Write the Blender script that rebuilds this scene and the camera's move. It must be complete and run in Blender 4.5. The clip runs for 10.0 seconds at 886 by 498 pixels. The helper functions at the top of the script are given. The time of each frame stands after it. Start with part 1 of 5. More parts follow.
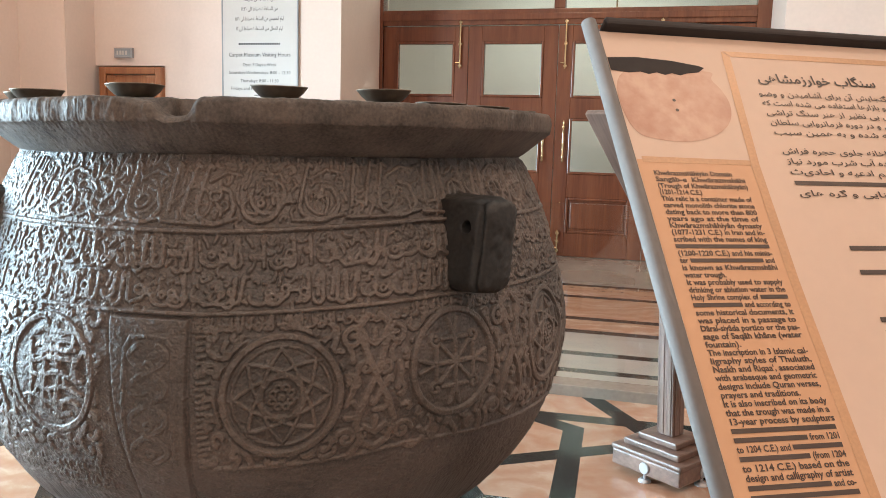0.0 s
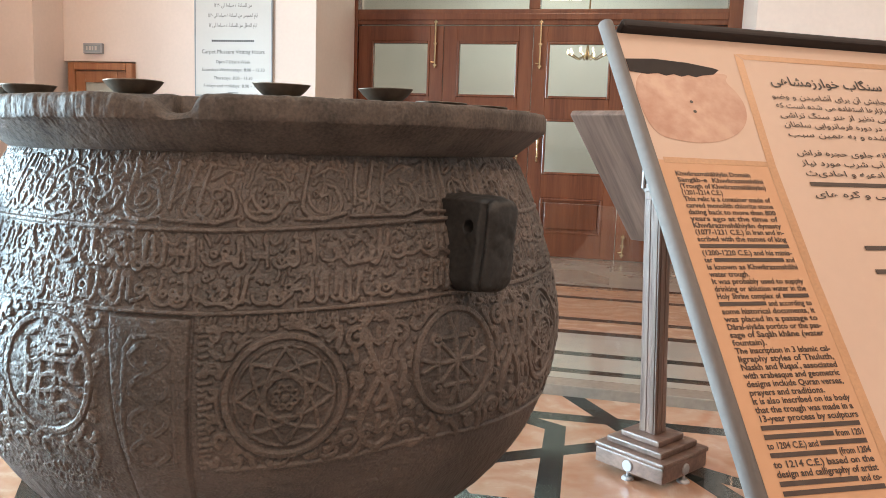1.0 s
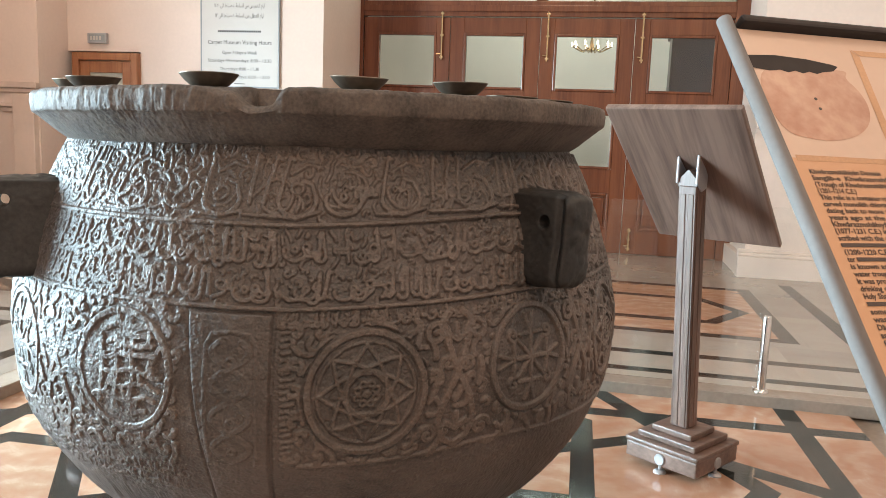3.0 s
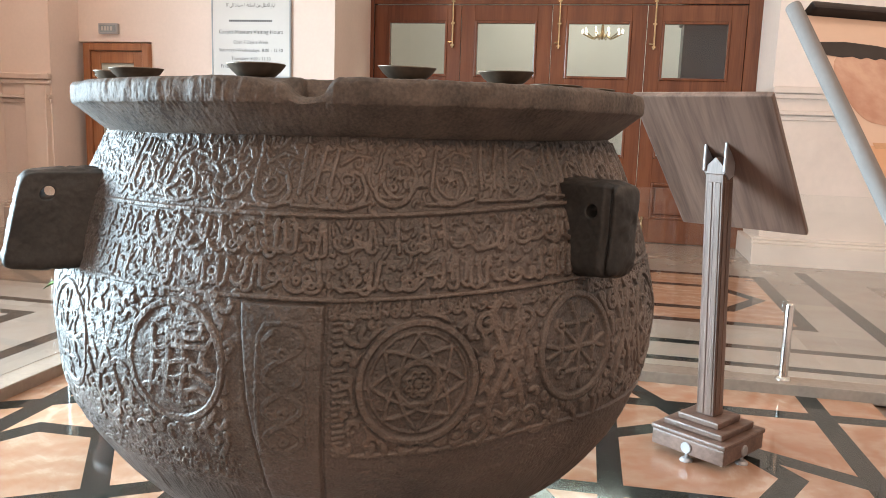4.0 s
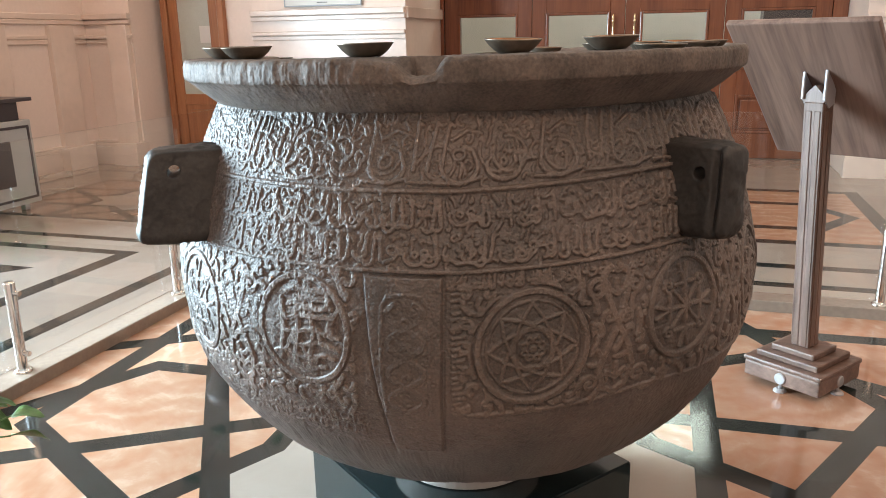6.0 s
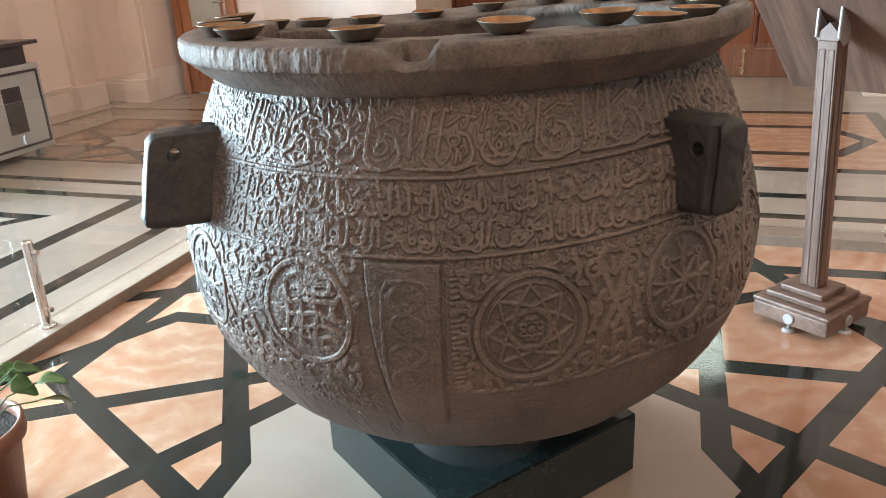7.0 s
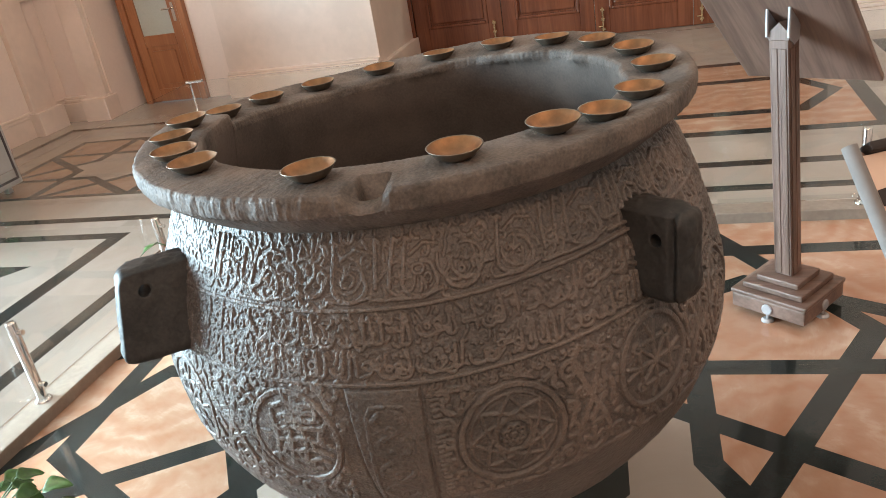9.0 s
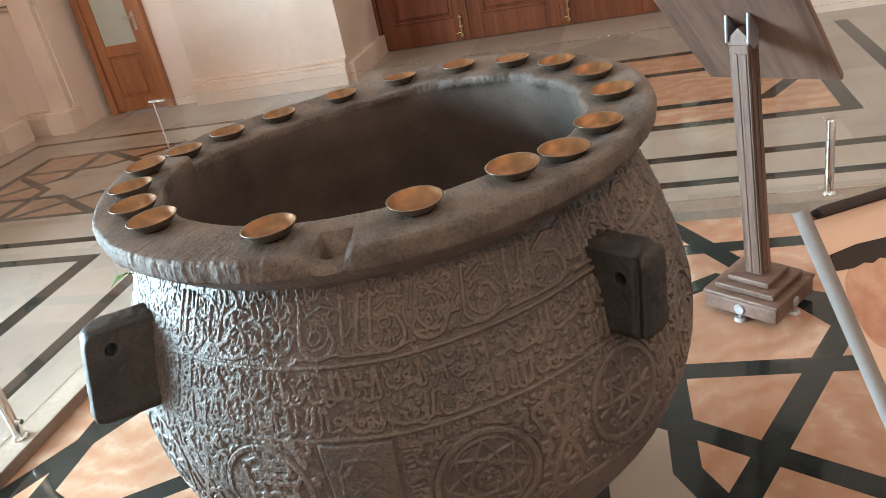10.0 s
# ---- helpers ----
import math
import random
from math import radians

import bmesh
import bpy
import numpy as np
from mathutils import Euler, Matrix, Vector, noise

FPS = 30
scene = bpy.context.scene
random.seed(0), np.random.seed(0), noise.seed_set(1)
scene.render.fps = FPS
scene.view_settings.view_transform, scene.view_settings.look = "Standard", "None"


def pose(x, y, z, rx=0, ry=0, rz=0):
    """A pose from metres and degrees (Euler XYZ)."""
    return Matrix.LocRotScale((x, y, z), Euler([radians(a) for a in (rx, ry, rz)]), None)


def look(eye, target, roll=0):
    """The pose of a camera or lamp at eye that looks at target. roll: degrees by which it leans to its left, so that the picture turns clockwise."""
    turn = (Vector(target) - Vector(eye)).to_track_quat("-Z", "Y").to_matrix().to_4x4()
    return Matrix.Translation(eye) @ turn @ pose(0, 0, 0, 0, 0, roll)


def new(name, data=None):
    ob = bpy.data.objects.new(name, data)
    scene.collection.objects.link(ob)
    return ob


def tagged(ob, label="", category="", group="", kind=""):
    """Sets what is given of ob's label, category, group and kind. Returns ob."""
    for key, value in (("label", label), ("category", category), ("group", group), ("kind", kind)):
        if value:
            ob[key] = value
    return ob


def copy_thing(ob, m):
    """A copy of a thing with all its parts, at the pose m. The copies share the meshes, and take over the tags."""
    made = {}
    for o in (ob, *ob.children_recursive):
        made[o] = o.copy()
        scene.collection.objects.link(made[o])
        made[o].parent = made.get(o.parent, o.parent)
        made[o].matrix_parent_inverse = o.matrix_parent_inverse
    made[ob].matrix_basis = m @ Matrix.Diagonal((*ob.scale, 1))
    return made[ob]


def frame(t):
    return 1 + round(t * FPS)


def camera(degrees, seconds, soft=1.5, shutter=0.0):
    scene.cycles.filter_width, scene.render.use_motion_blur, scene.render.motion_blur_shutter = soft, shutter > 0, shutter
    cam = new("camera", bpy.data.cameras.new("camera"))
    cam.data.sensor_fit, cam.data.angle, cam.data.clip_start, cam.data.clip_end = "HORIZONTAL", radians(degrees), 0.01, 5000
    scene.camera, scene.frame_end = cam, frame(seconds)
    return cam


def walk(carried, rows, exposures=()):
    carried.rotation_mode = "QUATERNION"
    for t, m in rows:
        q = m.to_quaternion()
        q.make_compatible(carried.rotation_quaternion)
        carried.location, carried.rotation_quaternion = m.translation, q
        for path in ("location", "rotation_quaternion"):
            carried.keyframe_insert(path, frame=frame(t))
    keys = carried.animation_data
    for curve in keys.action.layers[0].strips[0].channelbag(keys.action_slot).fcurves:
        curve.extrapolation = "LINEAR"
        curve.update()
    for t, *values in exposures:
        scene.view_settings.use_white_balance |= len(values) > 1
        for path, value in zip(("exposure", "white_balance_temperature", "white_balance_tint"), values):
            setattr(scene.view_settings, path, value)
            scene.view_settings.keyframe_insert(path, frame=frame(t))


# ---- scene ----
import collections

cam = camera(59.0, 10.0, soft=0.5)
PATH = [
    (0, (0.313, 0.224, 1.218), (-0.183, 2.143, 0.955), 1.6),
    (0.5, (0.283, 0.216, 1.218), (-0.175, 2.145, 0.956), 1.7),
    (1, (0.255, 0.209, 1.216), (-0.165, 2.146, 0.954), 2.0),
    (1.5, (0.223, 0.203, 1.215), (-0.183, 2.143, 0.95), 2.2),
    (2, (0.192, 0.196, 1.213), (-0.207, 2.136, 0.936), 2.3),
    (2.5, (0.148, 0.191, 1.216), (-0.251, 2.131, 0.939), 2.3),
    (4, (0.029, 0.174, 1.215), (-0.383, 2.107, 0.904), 1.9),
    (4.5, (-0.003, 0.16, 1.216), (-0.441, 2.084, 0.887), 1.8),
    (5, (-0.027, 0.141, 1.226), (-0.523, 2.047, 0.877), 1.4),
    (5.5, (-0.035, 0.128, 1.255), (-0.566, 2.015, 0.858), 0.3),
    (6, (-0.033, 0.128, 1.319), (-0.608, 1.971, 0.796), -1.0),
    (6.2, (-0.031, 0.132, 1.341), (-0.621, 1.953, 0.761), -1.5),
    (7.5, (0.018, 0.184, 1.506), (-0.602, 1.929, 0.75), -3.8),
    (8, (0.023, 0.213, 1.588), (-0.607, 1.945, 0.811), -5.7),
    (8.5, (0.023, 0.236, 1.66), (-0.593, 1.965, 0.865), -7.5),
    (9, (0.031, 0.263, 1.72), (-0.539, 1.991, 0.89), -9.6),
    (9.5, (0.044, 0.299, 1.78), (-0.487, 2.024, 0.919), -11.3),
    (10, (0.061, 0.324, 1.816), (-0.46, 2.049, 0.947), -11.9),
]
walk(cam, [(t, look(eye, target, roll)) for t, eye, target, roll in PATH],
     [(0, -0.04, 7000, 11), (2.5, -0.04, 7150, 10), (4.5, -0.06, 7350, 15), (6, -0.09, 7350, 15), (10, -0.13, 7250, 11)])

# ---- world and light ----
world = bpy.data.worlds.new("world")
scene.world = world
world.use_nodes = True
_bg = world.node_tree.nodes["Background"]
_sky = world.node_tree.nodes.new("ShaderNodeTexSky")
_sky.sky_type = "NISHITA"
_sky.sun_disc = False
_sky.sun_elevation = radians(35)
_sky.sun_rotation = radians(200)
world.node_tree.links.new(_sky.outputs[0], _bg.inputs[0])
_bg.inputs[1].default_value = 0.1
scene.view_settings.exposure = 0.0


def area(name, eye, target, w, h, power, color):
    d = bpy.data.lights.new(name, "AREA")
    d.shape, d.size, d.size_y, d.energy, d.color = "RECTANGLE", w, h, power, color
    ob = new(name, d)
    ob.matrix_world = look(eye, target)
    return ob


WIN_Y0, WIN_Y1, WIN_Z0, WIN_Z1 = 0.1, 3.0, 0.6, 2.8
area("window_light", (-6.95, (WIN_Y0 + WIN_Y1) / 2, (WIN_Z0 + WIN_Z1) / 2), (-0.6, (WIN_Y0 + WIN_Y1) / 2, (WIN_Z0 + WIN_Z1) / 2), 2.8, 2.1, 1720, (0.52, 0.79, 1.0))
# the last two are unseen, added to brighten the trough from the front
LAMPS = [(-0.6, 6.4, 17), (-4.9, 4.9, 50), (3.2, 5.4, 27), (2.6, 2.0, 34), (1.7, -1.7, 86), (-1.4, -4.0, 40)]
for lx, ly, watts in LAMPS:
    area("lamp_light", (lx, ly, 5.3), (lx, ly, 0), 0.9, 0.9, watts, (1.0, 0.65, 0.458))
area("back_room_light", (-0.7, 11.2, 4.4), (-0.7, 11.2, 0), 2.5, 1.5, 90, (0.82, 1.0, 0.97))


# ---- materials ----
def mat(name, color, rough=0.6, metal=0.0, spec=0.5, dark=0.75, big=3.0, fine=60.0, bump=0.15, depth=0.002, stretch=(1, 1, 1),
        coat=0.0, rnd=0.0, other=None, mottle=0.5, trans=0.0):
    """Principled surface with variation at two scales, a fine relief and, by rnd, a tone of its own for each object."""
    m = bpy.data.materials.new(name)
    m.use_nodes = True
    nt = m.node_tree
    b = nt.nodes["Principled BSDF"]
    b.inputs["Roughness"].default_value = rough
    b.inputs["Metallic"].default_value = metal
    b.inputs["Specular IOR Level"].default_value = spec
    b.inputs["Coat Weight"].default_value = coat
    b.inputs["Coat Roughness"].default_value = 0.08
    if trans:
        b.inputs["Transmission Weight"].default_value = trans
    tc = nt.nodes.new("ShaderNodeTexCoord")
    mp = nt.nodes.new("ShaderNodeMapping")
    mp.inputs["Scale"].default_value = stretch
    nt.links.new(tc.outputs["Object"], mp.inputs[0])
    n1 = nt.nodes.new("ShaderNodeTexNoise")
    n1.inputs["Scale"].default_value = big
    n1.inputs["Detail"].default_value = 5
    n1.inputs["Roughness"].default_value = 0.62
    n2 = nt.nodes.new("ShaderNodeTexNoise")
    n2.inputs["Scale"].default_value = fine
    n2.inputs["Detail"].default_value = 4
    for n in (n1, n2):
        nt.links.new(mp.outputs[0], n.inputs["Vector"])
    ramp = nt.nodes.new("ShaderNodeValToRGB")
    c2 = other or tuple(c * dark for c in color)
    ramp.color_ramp.elements[0].color = (*c2, 1)
    ramp.color_ramp.elements[1].color = (*color, 1)
    ramp.color_ramp.elements[0].position, ramp.color_ramp.elements[1].position = 0.32, 0.66
    add = nt.nodes.new("ShaderNodeMath")
    add.operation = "MULTIPLY_ADD"
    add.inputs[1].default_value = mottle
    sub = nt.nodes.new("ShaderNodeMath")
    sub.operation = "MULTIPLY_ADD"
    sub.inputs[1].default_value = 1.0
    sub.inputs[2].default_value = -0.5 * mottle
    nt.links.new(n1.outputs["Fac"], sub.inputs[0])
    nt.links.new(n2.outputs["Fac"], add.inputs[0])
    nt.links.new(sub.outputs[0], add.inputs[2])
    nt.links.new(add.outputs[0], ramp.inputs[0])
    last = ramp.outputs[0]
    if rnd:
        oi = nt.nodes.new("ShaderNodeObjectInfo")
        mr = nt.nodes.new("ShaderNodeMapRange")
        mr.inputs["To Min"].default_value, mr.inputs["To Max"].default_value = 1 - rnd, 1 + rnd
        nt.links.new(oi.outputs["Random"], mr.inputs[0])
        hs = nt.nodes.new("ShaderNodeHueSaturation")
        nt.links.new(mr.outputs[0], hs.inputs["Value"])
        nt.links.new(last, hs.inputs["Color"])
        last = hs.outputs[0]
    nt.links.new(last, b.inputs["Base Color"])
    if bump:
        bp = nt.nodes.new("ShaderNodeBump")
        bp.inputs["Strength"].default_value = bump
        bp.inputs["Distance"].default_value = depth
        nt.links.new(n2.outputs["Fac"], bp.inputs["Height"])
        nt.links.new(bp.outputs[0], b.inputs["Normal"])
    return m


def onyx(name, colors, rough=0.075, scale=1.6, spec=0.5, vein=0.16):
    """Polished banded marble: warped bands, offset and toned for each piece."""
    m = bpy.data.materials.new(name)
    m.use_nodes = True
    nt = m.node_tree
    L = nt.links.new
    b = nt.nodes["Principled BSDF"]
    b.inputs["Roughness"].default_value = rough
    b.inputs["Specular IOR Level"].default_value = spec
    tc = nt.nodes.new("ShaderNodeTexCoord")
    oi = nt.nodes.new("ShaderNodeObjectInfo")
    mul = nt.nodes.new("ShaderNodeMath")
    mul.operation = "MULTIPLY"
    mul.inputs[1].default_value = 37.0
    L(oi.outputs["Random"], mul.inputs[0])
    comb = nt.nodes.new("ShaderNodeCombineXYZ")
    L(mul.outputs[0], comb.inputs[0])
    L(mul.outputs[0], comb.inputs[1])
    rot = nt.nodes.new("ShaderNodeVectorRotate")
    rot.rotation_type = "Z_AXIS"
    L(tc.outputs["Object"], rot.inputs["Vector"])
    L(mul.outputs[0], rot.inputs["Angle"])
    va = nt.nodes.new("ShaderNodeVectorMath")
    L(rot.outputs[0], va.inputs[0])
    L(comb.outputs[0], va.inputs[1])
    w = nt.nodes.new("ShaderNodeTexWave")
    w.inputs["Scale"].default_value = scale
    w.inputs["Distortion"].default_value = 14.0
    w.inputs["Detail"].default_value = 4.0
    w.inputs["Detail Scale"].default_value = 1.1
    w.inputs["Detail Roughness"].default_value = 0.6
    L(va.outputs[0], w.inputs["Vector"])
    n = nt.nodes.new("ShaderNodeTexNoise")
    n.inputs["Scale"].default_value = 1.7
    n.inputs["Distortion"].default_value = 1.6
    n.inputs["Detail"].default_value = 8
    n.inputs["Roughness"].default_value = 0.7
    L(va.outputs[0], n.inputs["Vector"])
    mx = nt.nodes.new("ShaderNodeMath")
    mx.operation = "MULTIPLY_ADD"
    mx.inputs[1].default_value = vein
    L(w.outputs["Fac"], mx.inputs[0])
    hf = nt.nodes.new("ShaderNodeMath")
    hf.operation = "MULTIPLY"
    hf.inputs[1].default_value = 1.0 - 0.5 * vein
    L(n.outputs["Fac"], hf.inputs[0])
    L(hf.outputs[0], mx.inputs[2])
    ramp = nt.nodes.new("ShaderNodeValToRGB")
    e = ramp.color_ramp.elements
    e[0].position, e[0].color = 0.2, (*colors[0], 1)
    e[1].position, e[1].color = 0.85, (*colors[-1], 1)
    for i, c in enumerate(colors[1:-1]):
        x = e.new(0.2 + 0.65 * (i + 1) / (len(colors) - 1))
        x.color = (*c, 1)
    L(mx.outputs[0], ramp.inputs[0])
    mr = nt.nodes.new("ShaderNodeMapRange")
    mr.inputs["To Min"].default_value, mr.inputs["To Max"].default_value = 0.86, 1.1
    L(oi.outputs["Random"], mr.inputs[0])
    hs = nt.nodes.new("ShaderNodeHueSaturation")
    L(mr.outputs[0], hs.inputs["Value"])
    L(ramp.outputs[0], hs.inputs["Color"])
    L(hs.outputs[0], b.inputs["Base Color"])
    nr = nt.nodes.new("ShaderNodeMapRange")
    nr.inputs["To Min"].default_value, nr.inputs["To Max"].default_value = rough * 0.7, rough * 1.5
    L(n.outputs["Fac"], nr.inputs[0])
    L(nr.outputs[0], b.inputs["Roughness"])
    return m


def wood(name, light, darkc, rough=0.42, scale=14.0, axis=(1, 1, 0.06), coat=0.08):
    """Veneer with long grain streaks along one axis."""
    m = bpy.data.materials.new(name)
    m.use_nodes = True
    nt = m.node_tree
    L = nt.links.new
    b = nt.nodes["Principled BSDF"]
    b.inputs["Roughness"].default_value = rough
    b.inputs["Coat Weight"].default_value = coat
    b.inputs["Coat Roughness"].default_value = 0.2
    tc = nt.nodes.new("ShaderNodeTexCoord")
    mp = nt.nodes.new("ShaderNodeMapping")
    mp.inputs["Scale"].default_value = axis
    L(tc.outputs["Object"], mp.inputs[0])
    n1 = nt.nodes.new("ShaderNodeTexNoise")
    n1.inputs["Scale"].default_value = scale
    n1.inputs["Detail"].default_value = 6
    n1.inputs["Roughness"].default_value = 0.65
    n1.inputs["Distortion"].default_value = 0.4
    n2 = nt.nodes.new("ShaderNodeTexNoise")
    n2.inputs["Scale"].default_value = scale * 7
    n2.inputs["Detail"].default_value = 3
    L(mp.outputs[0], n1.inputs["Vector"])
    L(mp.outputs[0], n2.inputs["Vector"])
    mx = nt.nodes.new("ShaderNodeMath")
    mx.operation = "MULTIPLY_ADD"
    mx.inputs[1].default_value = 0.35
    L(n2.outputs["Fac"], mx.inputs[0])
    sc = nt.nodes.new("ShaderNodeMath")
    sc.operation = "MULTIPLY_ADD"
    sc.inputs[1].default_value = 1.0
    sc.inputs[2].default_value = -0.17
    L(n1.outputs["Fac"], sc.inputs[0])
    L(sc.outputs[0], mx.inputs[2])
    ramp = nt.nodes.new("ShaderNodeValToRGB")
    e = ramp.color_ramp.elements
    e[0].position, e[0].color = 0.34, (*darkc, 1)
    e[1].position, e[1].color = 0.64, (*light, 1)
    L(mx.outputs[0], ramp.inputs[0])
    L(ramp.outputs[0], b.inputs["Base Color"])
    bp = nt.nodes.new("ShaderNodeBump")
    bp.inputs["Strength"].default_value = 0.12
    bp.inputs["Distance"].default_value = 0.001
    L(n2.outputs["Fac"], bp.inputs["Height"])
    L(bp.outputs[0], b.inputs["Normal"])
    return m


def glass(name, color=(1, 1, 1), rough=0.0):
    m = bpy.data.materials.new(name)
    m.use_nodes = True
    b = m.node_tree.nodes["Principled BSDF"]
    b.inputs["Base Color"].default_value = (*color, 1)
    b.inputs["Transmission Weight"].default_value = 1.0
    b.inputs["Roughness"].default_value = rough
    b.inputs["IOR"].default_value = 1.45
    return m


M_STONE = mat("chlorite_stone", (0.162, 0.127, 0.110), rough=0.46, spec=0.62, other=(0.080, 0.066, 0.058), big=5, fine=260, bump=0.75, depth=0.002, mottle=0.7)
_nt = M_STONE.node_tree
_bsdf = _nt.nodes["Principled BSDF"]
_tone = _bsdf.inputs["Base Color"].links[0].from_socket
# relief shading multiplied into the colour: low ground darker, raised strokes lighter
_att = _nt.nodes.new("ShaderNodeAttribute")
_att.attribute_name = "relief_contrast"
_mix = _nt.nodes.new("ShaderNodeMix")
_mix.data_type, _mix.blend_type = "RGBA", "MULTIPLY"
_mix.inputs[0].default_value = 1.0
_map = _nt.nodes.new("ShaderNodeValToRGB")
_map.color_ramp.elements[0].color = (0.70, 0.71, 0.73, 1)
_map.color_ramp.elements[1].color = (1.05, 1.01, 0.98, 1)
_nt.links.new(_att.outputs["Fac"], _map.inputs[0])
_nt.links.new(_tone, _mix.inputs[6])
_nt.links.new(_map.outputs[0], _mix.inputs[7])
_nt.links.new(_mix.outputs[2], _bsdf.inputs["Base Color"])
M_RIM = mat("dusty_chlorite_stone", (0.175, 0.138, 0.118), rough=0.66, spec=0.3, other=(0.072, 0.061, 0.055), big=8, fine=170, bump=0.7, depth=0.002, mottle=0.5)
# lug stone far darker than the body: its faces' shade is in the colour
M_LUG = mat("shade_dark_lug", (0.034, 0.031, 0.029), rough=0.55, spec=0.4, other=(0.014, 0.013, 0.0125), big=9, fine=140, bump=0.5, depth=0.0012, mottle=0.6)
# rim stone made darker: the shade inside the trough is in the colour
M_HOLLOW = mat("shade_dark_hollow", (0.145, 0.114, 0.099), rough=0.6, spec=0.35, other=(0.080, 0.065, 0.058), big=4, fine=150, bump=0.5, depth=0.0012, mottle=0.4)
M_WALL = mat("cream_plaster", (0.75, 0.60, 0.52), rough=0.6, dark=0.93, big=0.8, fine=30, bump=0.06)
M_MARBLE_WALL = mat("cream_marble_cladding", (0.70, 0.55, 0.465), rough=0.28, dark=0.86, big=1.6, fine=14, bump=0.03, mottle=0.3)
M_CEIL = mat("ceiling_plaster", (0.82, 0.76, 0.70), rough=0.8, dark=0.95)
M_ONYX = onyx("orange_onyx", [(0.325, 0.145, 0.080), (0.355, 0.182, 0.112), (0.395, 0.230, 0.155), (0.51, 0.37, 0.28)], scale=2.0, vein=0.20)
M_BROWN = onyx("brown_marble", [(0.20, 0.115, 0.075), (0.25, 0.155, 0.108), (0.30, 0.205, 0.155)], rough=0.09, scale=1.2)
M_CREAM = onyx("cream_marble", [(0.27, 0.22, 0.185), (0.295, 0.248, 0.212), (0.318, 0.274, 0.238)], rough=0.09, scale=0.8)
M_BLACK = mat("black_granite", (0.020, 0.026, 0.025), rough=0.08, dark=0.55, big=6, fine=220, bump=0.0, mottle=0.8)
M_KERB = mat("grey_brown_marble_kerb", (0.25, 0.195, 0.155), rough=0.11, dark=0.8, big=2.5, fine=40, bump=0.02)
M_WALNUT = wood("walnut_veneer", (0.190, 0.112, 0.086), (0.078, 0.043, 0.031))
M_WALNUT_BOARD = wood("walnut_board_veneer", (0.205, 0.124, 0.095), (0.088, 0.049, 0.036), axis=(1, 0.06, 1))
M_WALNUT_FOOT = wood("walnut_foot_veneer", (0.190, 0.112, 0.086), (0.078, 0.043, 0.031), axis=(0.06, 1, 1))
M_DOOR = wood("red_brown_door_wood", (0.180, 0.054, 0.023), (0.112, 0.030, 0.013), rough=0.25, scale=9)
M_DOOR2 = wood("orange_brown_door_wood", (0.36, 0.14, 0.06), (0.24, 0.085, 0.035), rough=0.3, scale=9)
M_BRASS = mat("brass", (0.74, 0.56, 0.34), rough=0.22, metal=1.0, dark=0.8, bump=0.0)
M_STEEL = mat("polished_steel", (0.72, 0.70, 0.68), rough=0.14, metal=1.0, dark=0.9, bump=0.0)
M_ALU = mat("matte_aluminium", (0.42, 0.41, 0.42), rough=0.5, metal=0.6, dark=0.9, fine=90, bump=0.05)
M_RAIL = mat("grey_anodised_rail", (0.20, 0.18, 0.17), rough=0.7, metal=0.0, spec=0.25, dark=0.85, fine=120, bump=0.08)
M_BOWL = mat("tarnished_bowl_metal", (0.27, 0.215, 0.165), rough=0.42, metal=0.75, dark=0.5, fine=50, bump=0.05)
M_COPPER = mat("copper", (0.30, 0.145, 0.064), rough=0.42, metal=0.6, dark=0.6, big=20, fine=60, bump=0.05)
M_PLINTH = mat("dark_green_plinth", (0.016, 0.028, 0.029), rough=0.10, dark=0.6, bump=0.0)
M_GLASS = glass("clear_glass", (0.97, 0.99, 0.98))
M_FROST = mat("frosted_glass", (0.42, 0.42, 0.37), rough=0.25, dark=0.92, bump=0.0)
M_PAPER = mat("printed_cream_paper", (0.67, 0.48, 0.375), rough=0.5, dark=0.95, big=2, bump=0.0)
M_PAPER2 = mat("printed_orange_paper", (0.64, 0.355, 0.205), rough=0.5, dark=0.94, big=2, bump=0.0)
M_BORDER = mat("printed_ochre_border", (0.62, 0.345, 0.19), rough=0.4, dark=0.8, fine=300, bump=0.0)
M_INK2 = mat("faded_brown_ink", (0.085, 0.055, 0.042), rough=0.45, bump=0.0)
M_INK = mat("brown_black_ink", (0.035, 0.022, 0.018), rough=0.4, bump=0.0)
M_PRINT_POT = mat("printed_terracotta", (0.58, 0.36, 0.265), rough=0.4, other=(0.44, 0.215, 0.145), big=12, fine=70, bump=0.0)
M_PRINT_DARK = mat("printed_dark_grey", (0.045, 0.036, 0.034), rough=0.65, spec=0.2, bump=0.0)
M_WHITE = mat("white_board", (0.54, 0.50, 0.46), rough=0.4, dark=0.97, bump=0.0)
M_GREY = mat("grey_plastic", (0.30, 0.32, 0.33), rough=0.4, bump=0.0)
M_DESK = mat("pale_grey_desk_laminate", (0.42, 0.40, 0.38), rough=0.35, dark=0.92, bump=0.02)
M_DESKDARK = mat("dark_desk_panel", (0.055, 0.042, 0.045), rough=0.35, dark=0.8, bump=0.02)
M_LEAF = mat("green_leaf", (0.06, 0.15, 0.035), rough=0.4, dark=0.6, big=15, bump=0.1)
M_POT = mat("terracotta_plastic_pot", (0.25, 0.10, 0.06), rough=0.5, dark=0.8)
M_SOIL = mat("dark_soil", (0.03, 0.022, 0.016), rough=0.9, fine=120, bump=0.8, depth=0.01)
M_LAMP = bpy.data.materials.new("lamp_diffuser")
M_LAMP.use_nodes = True
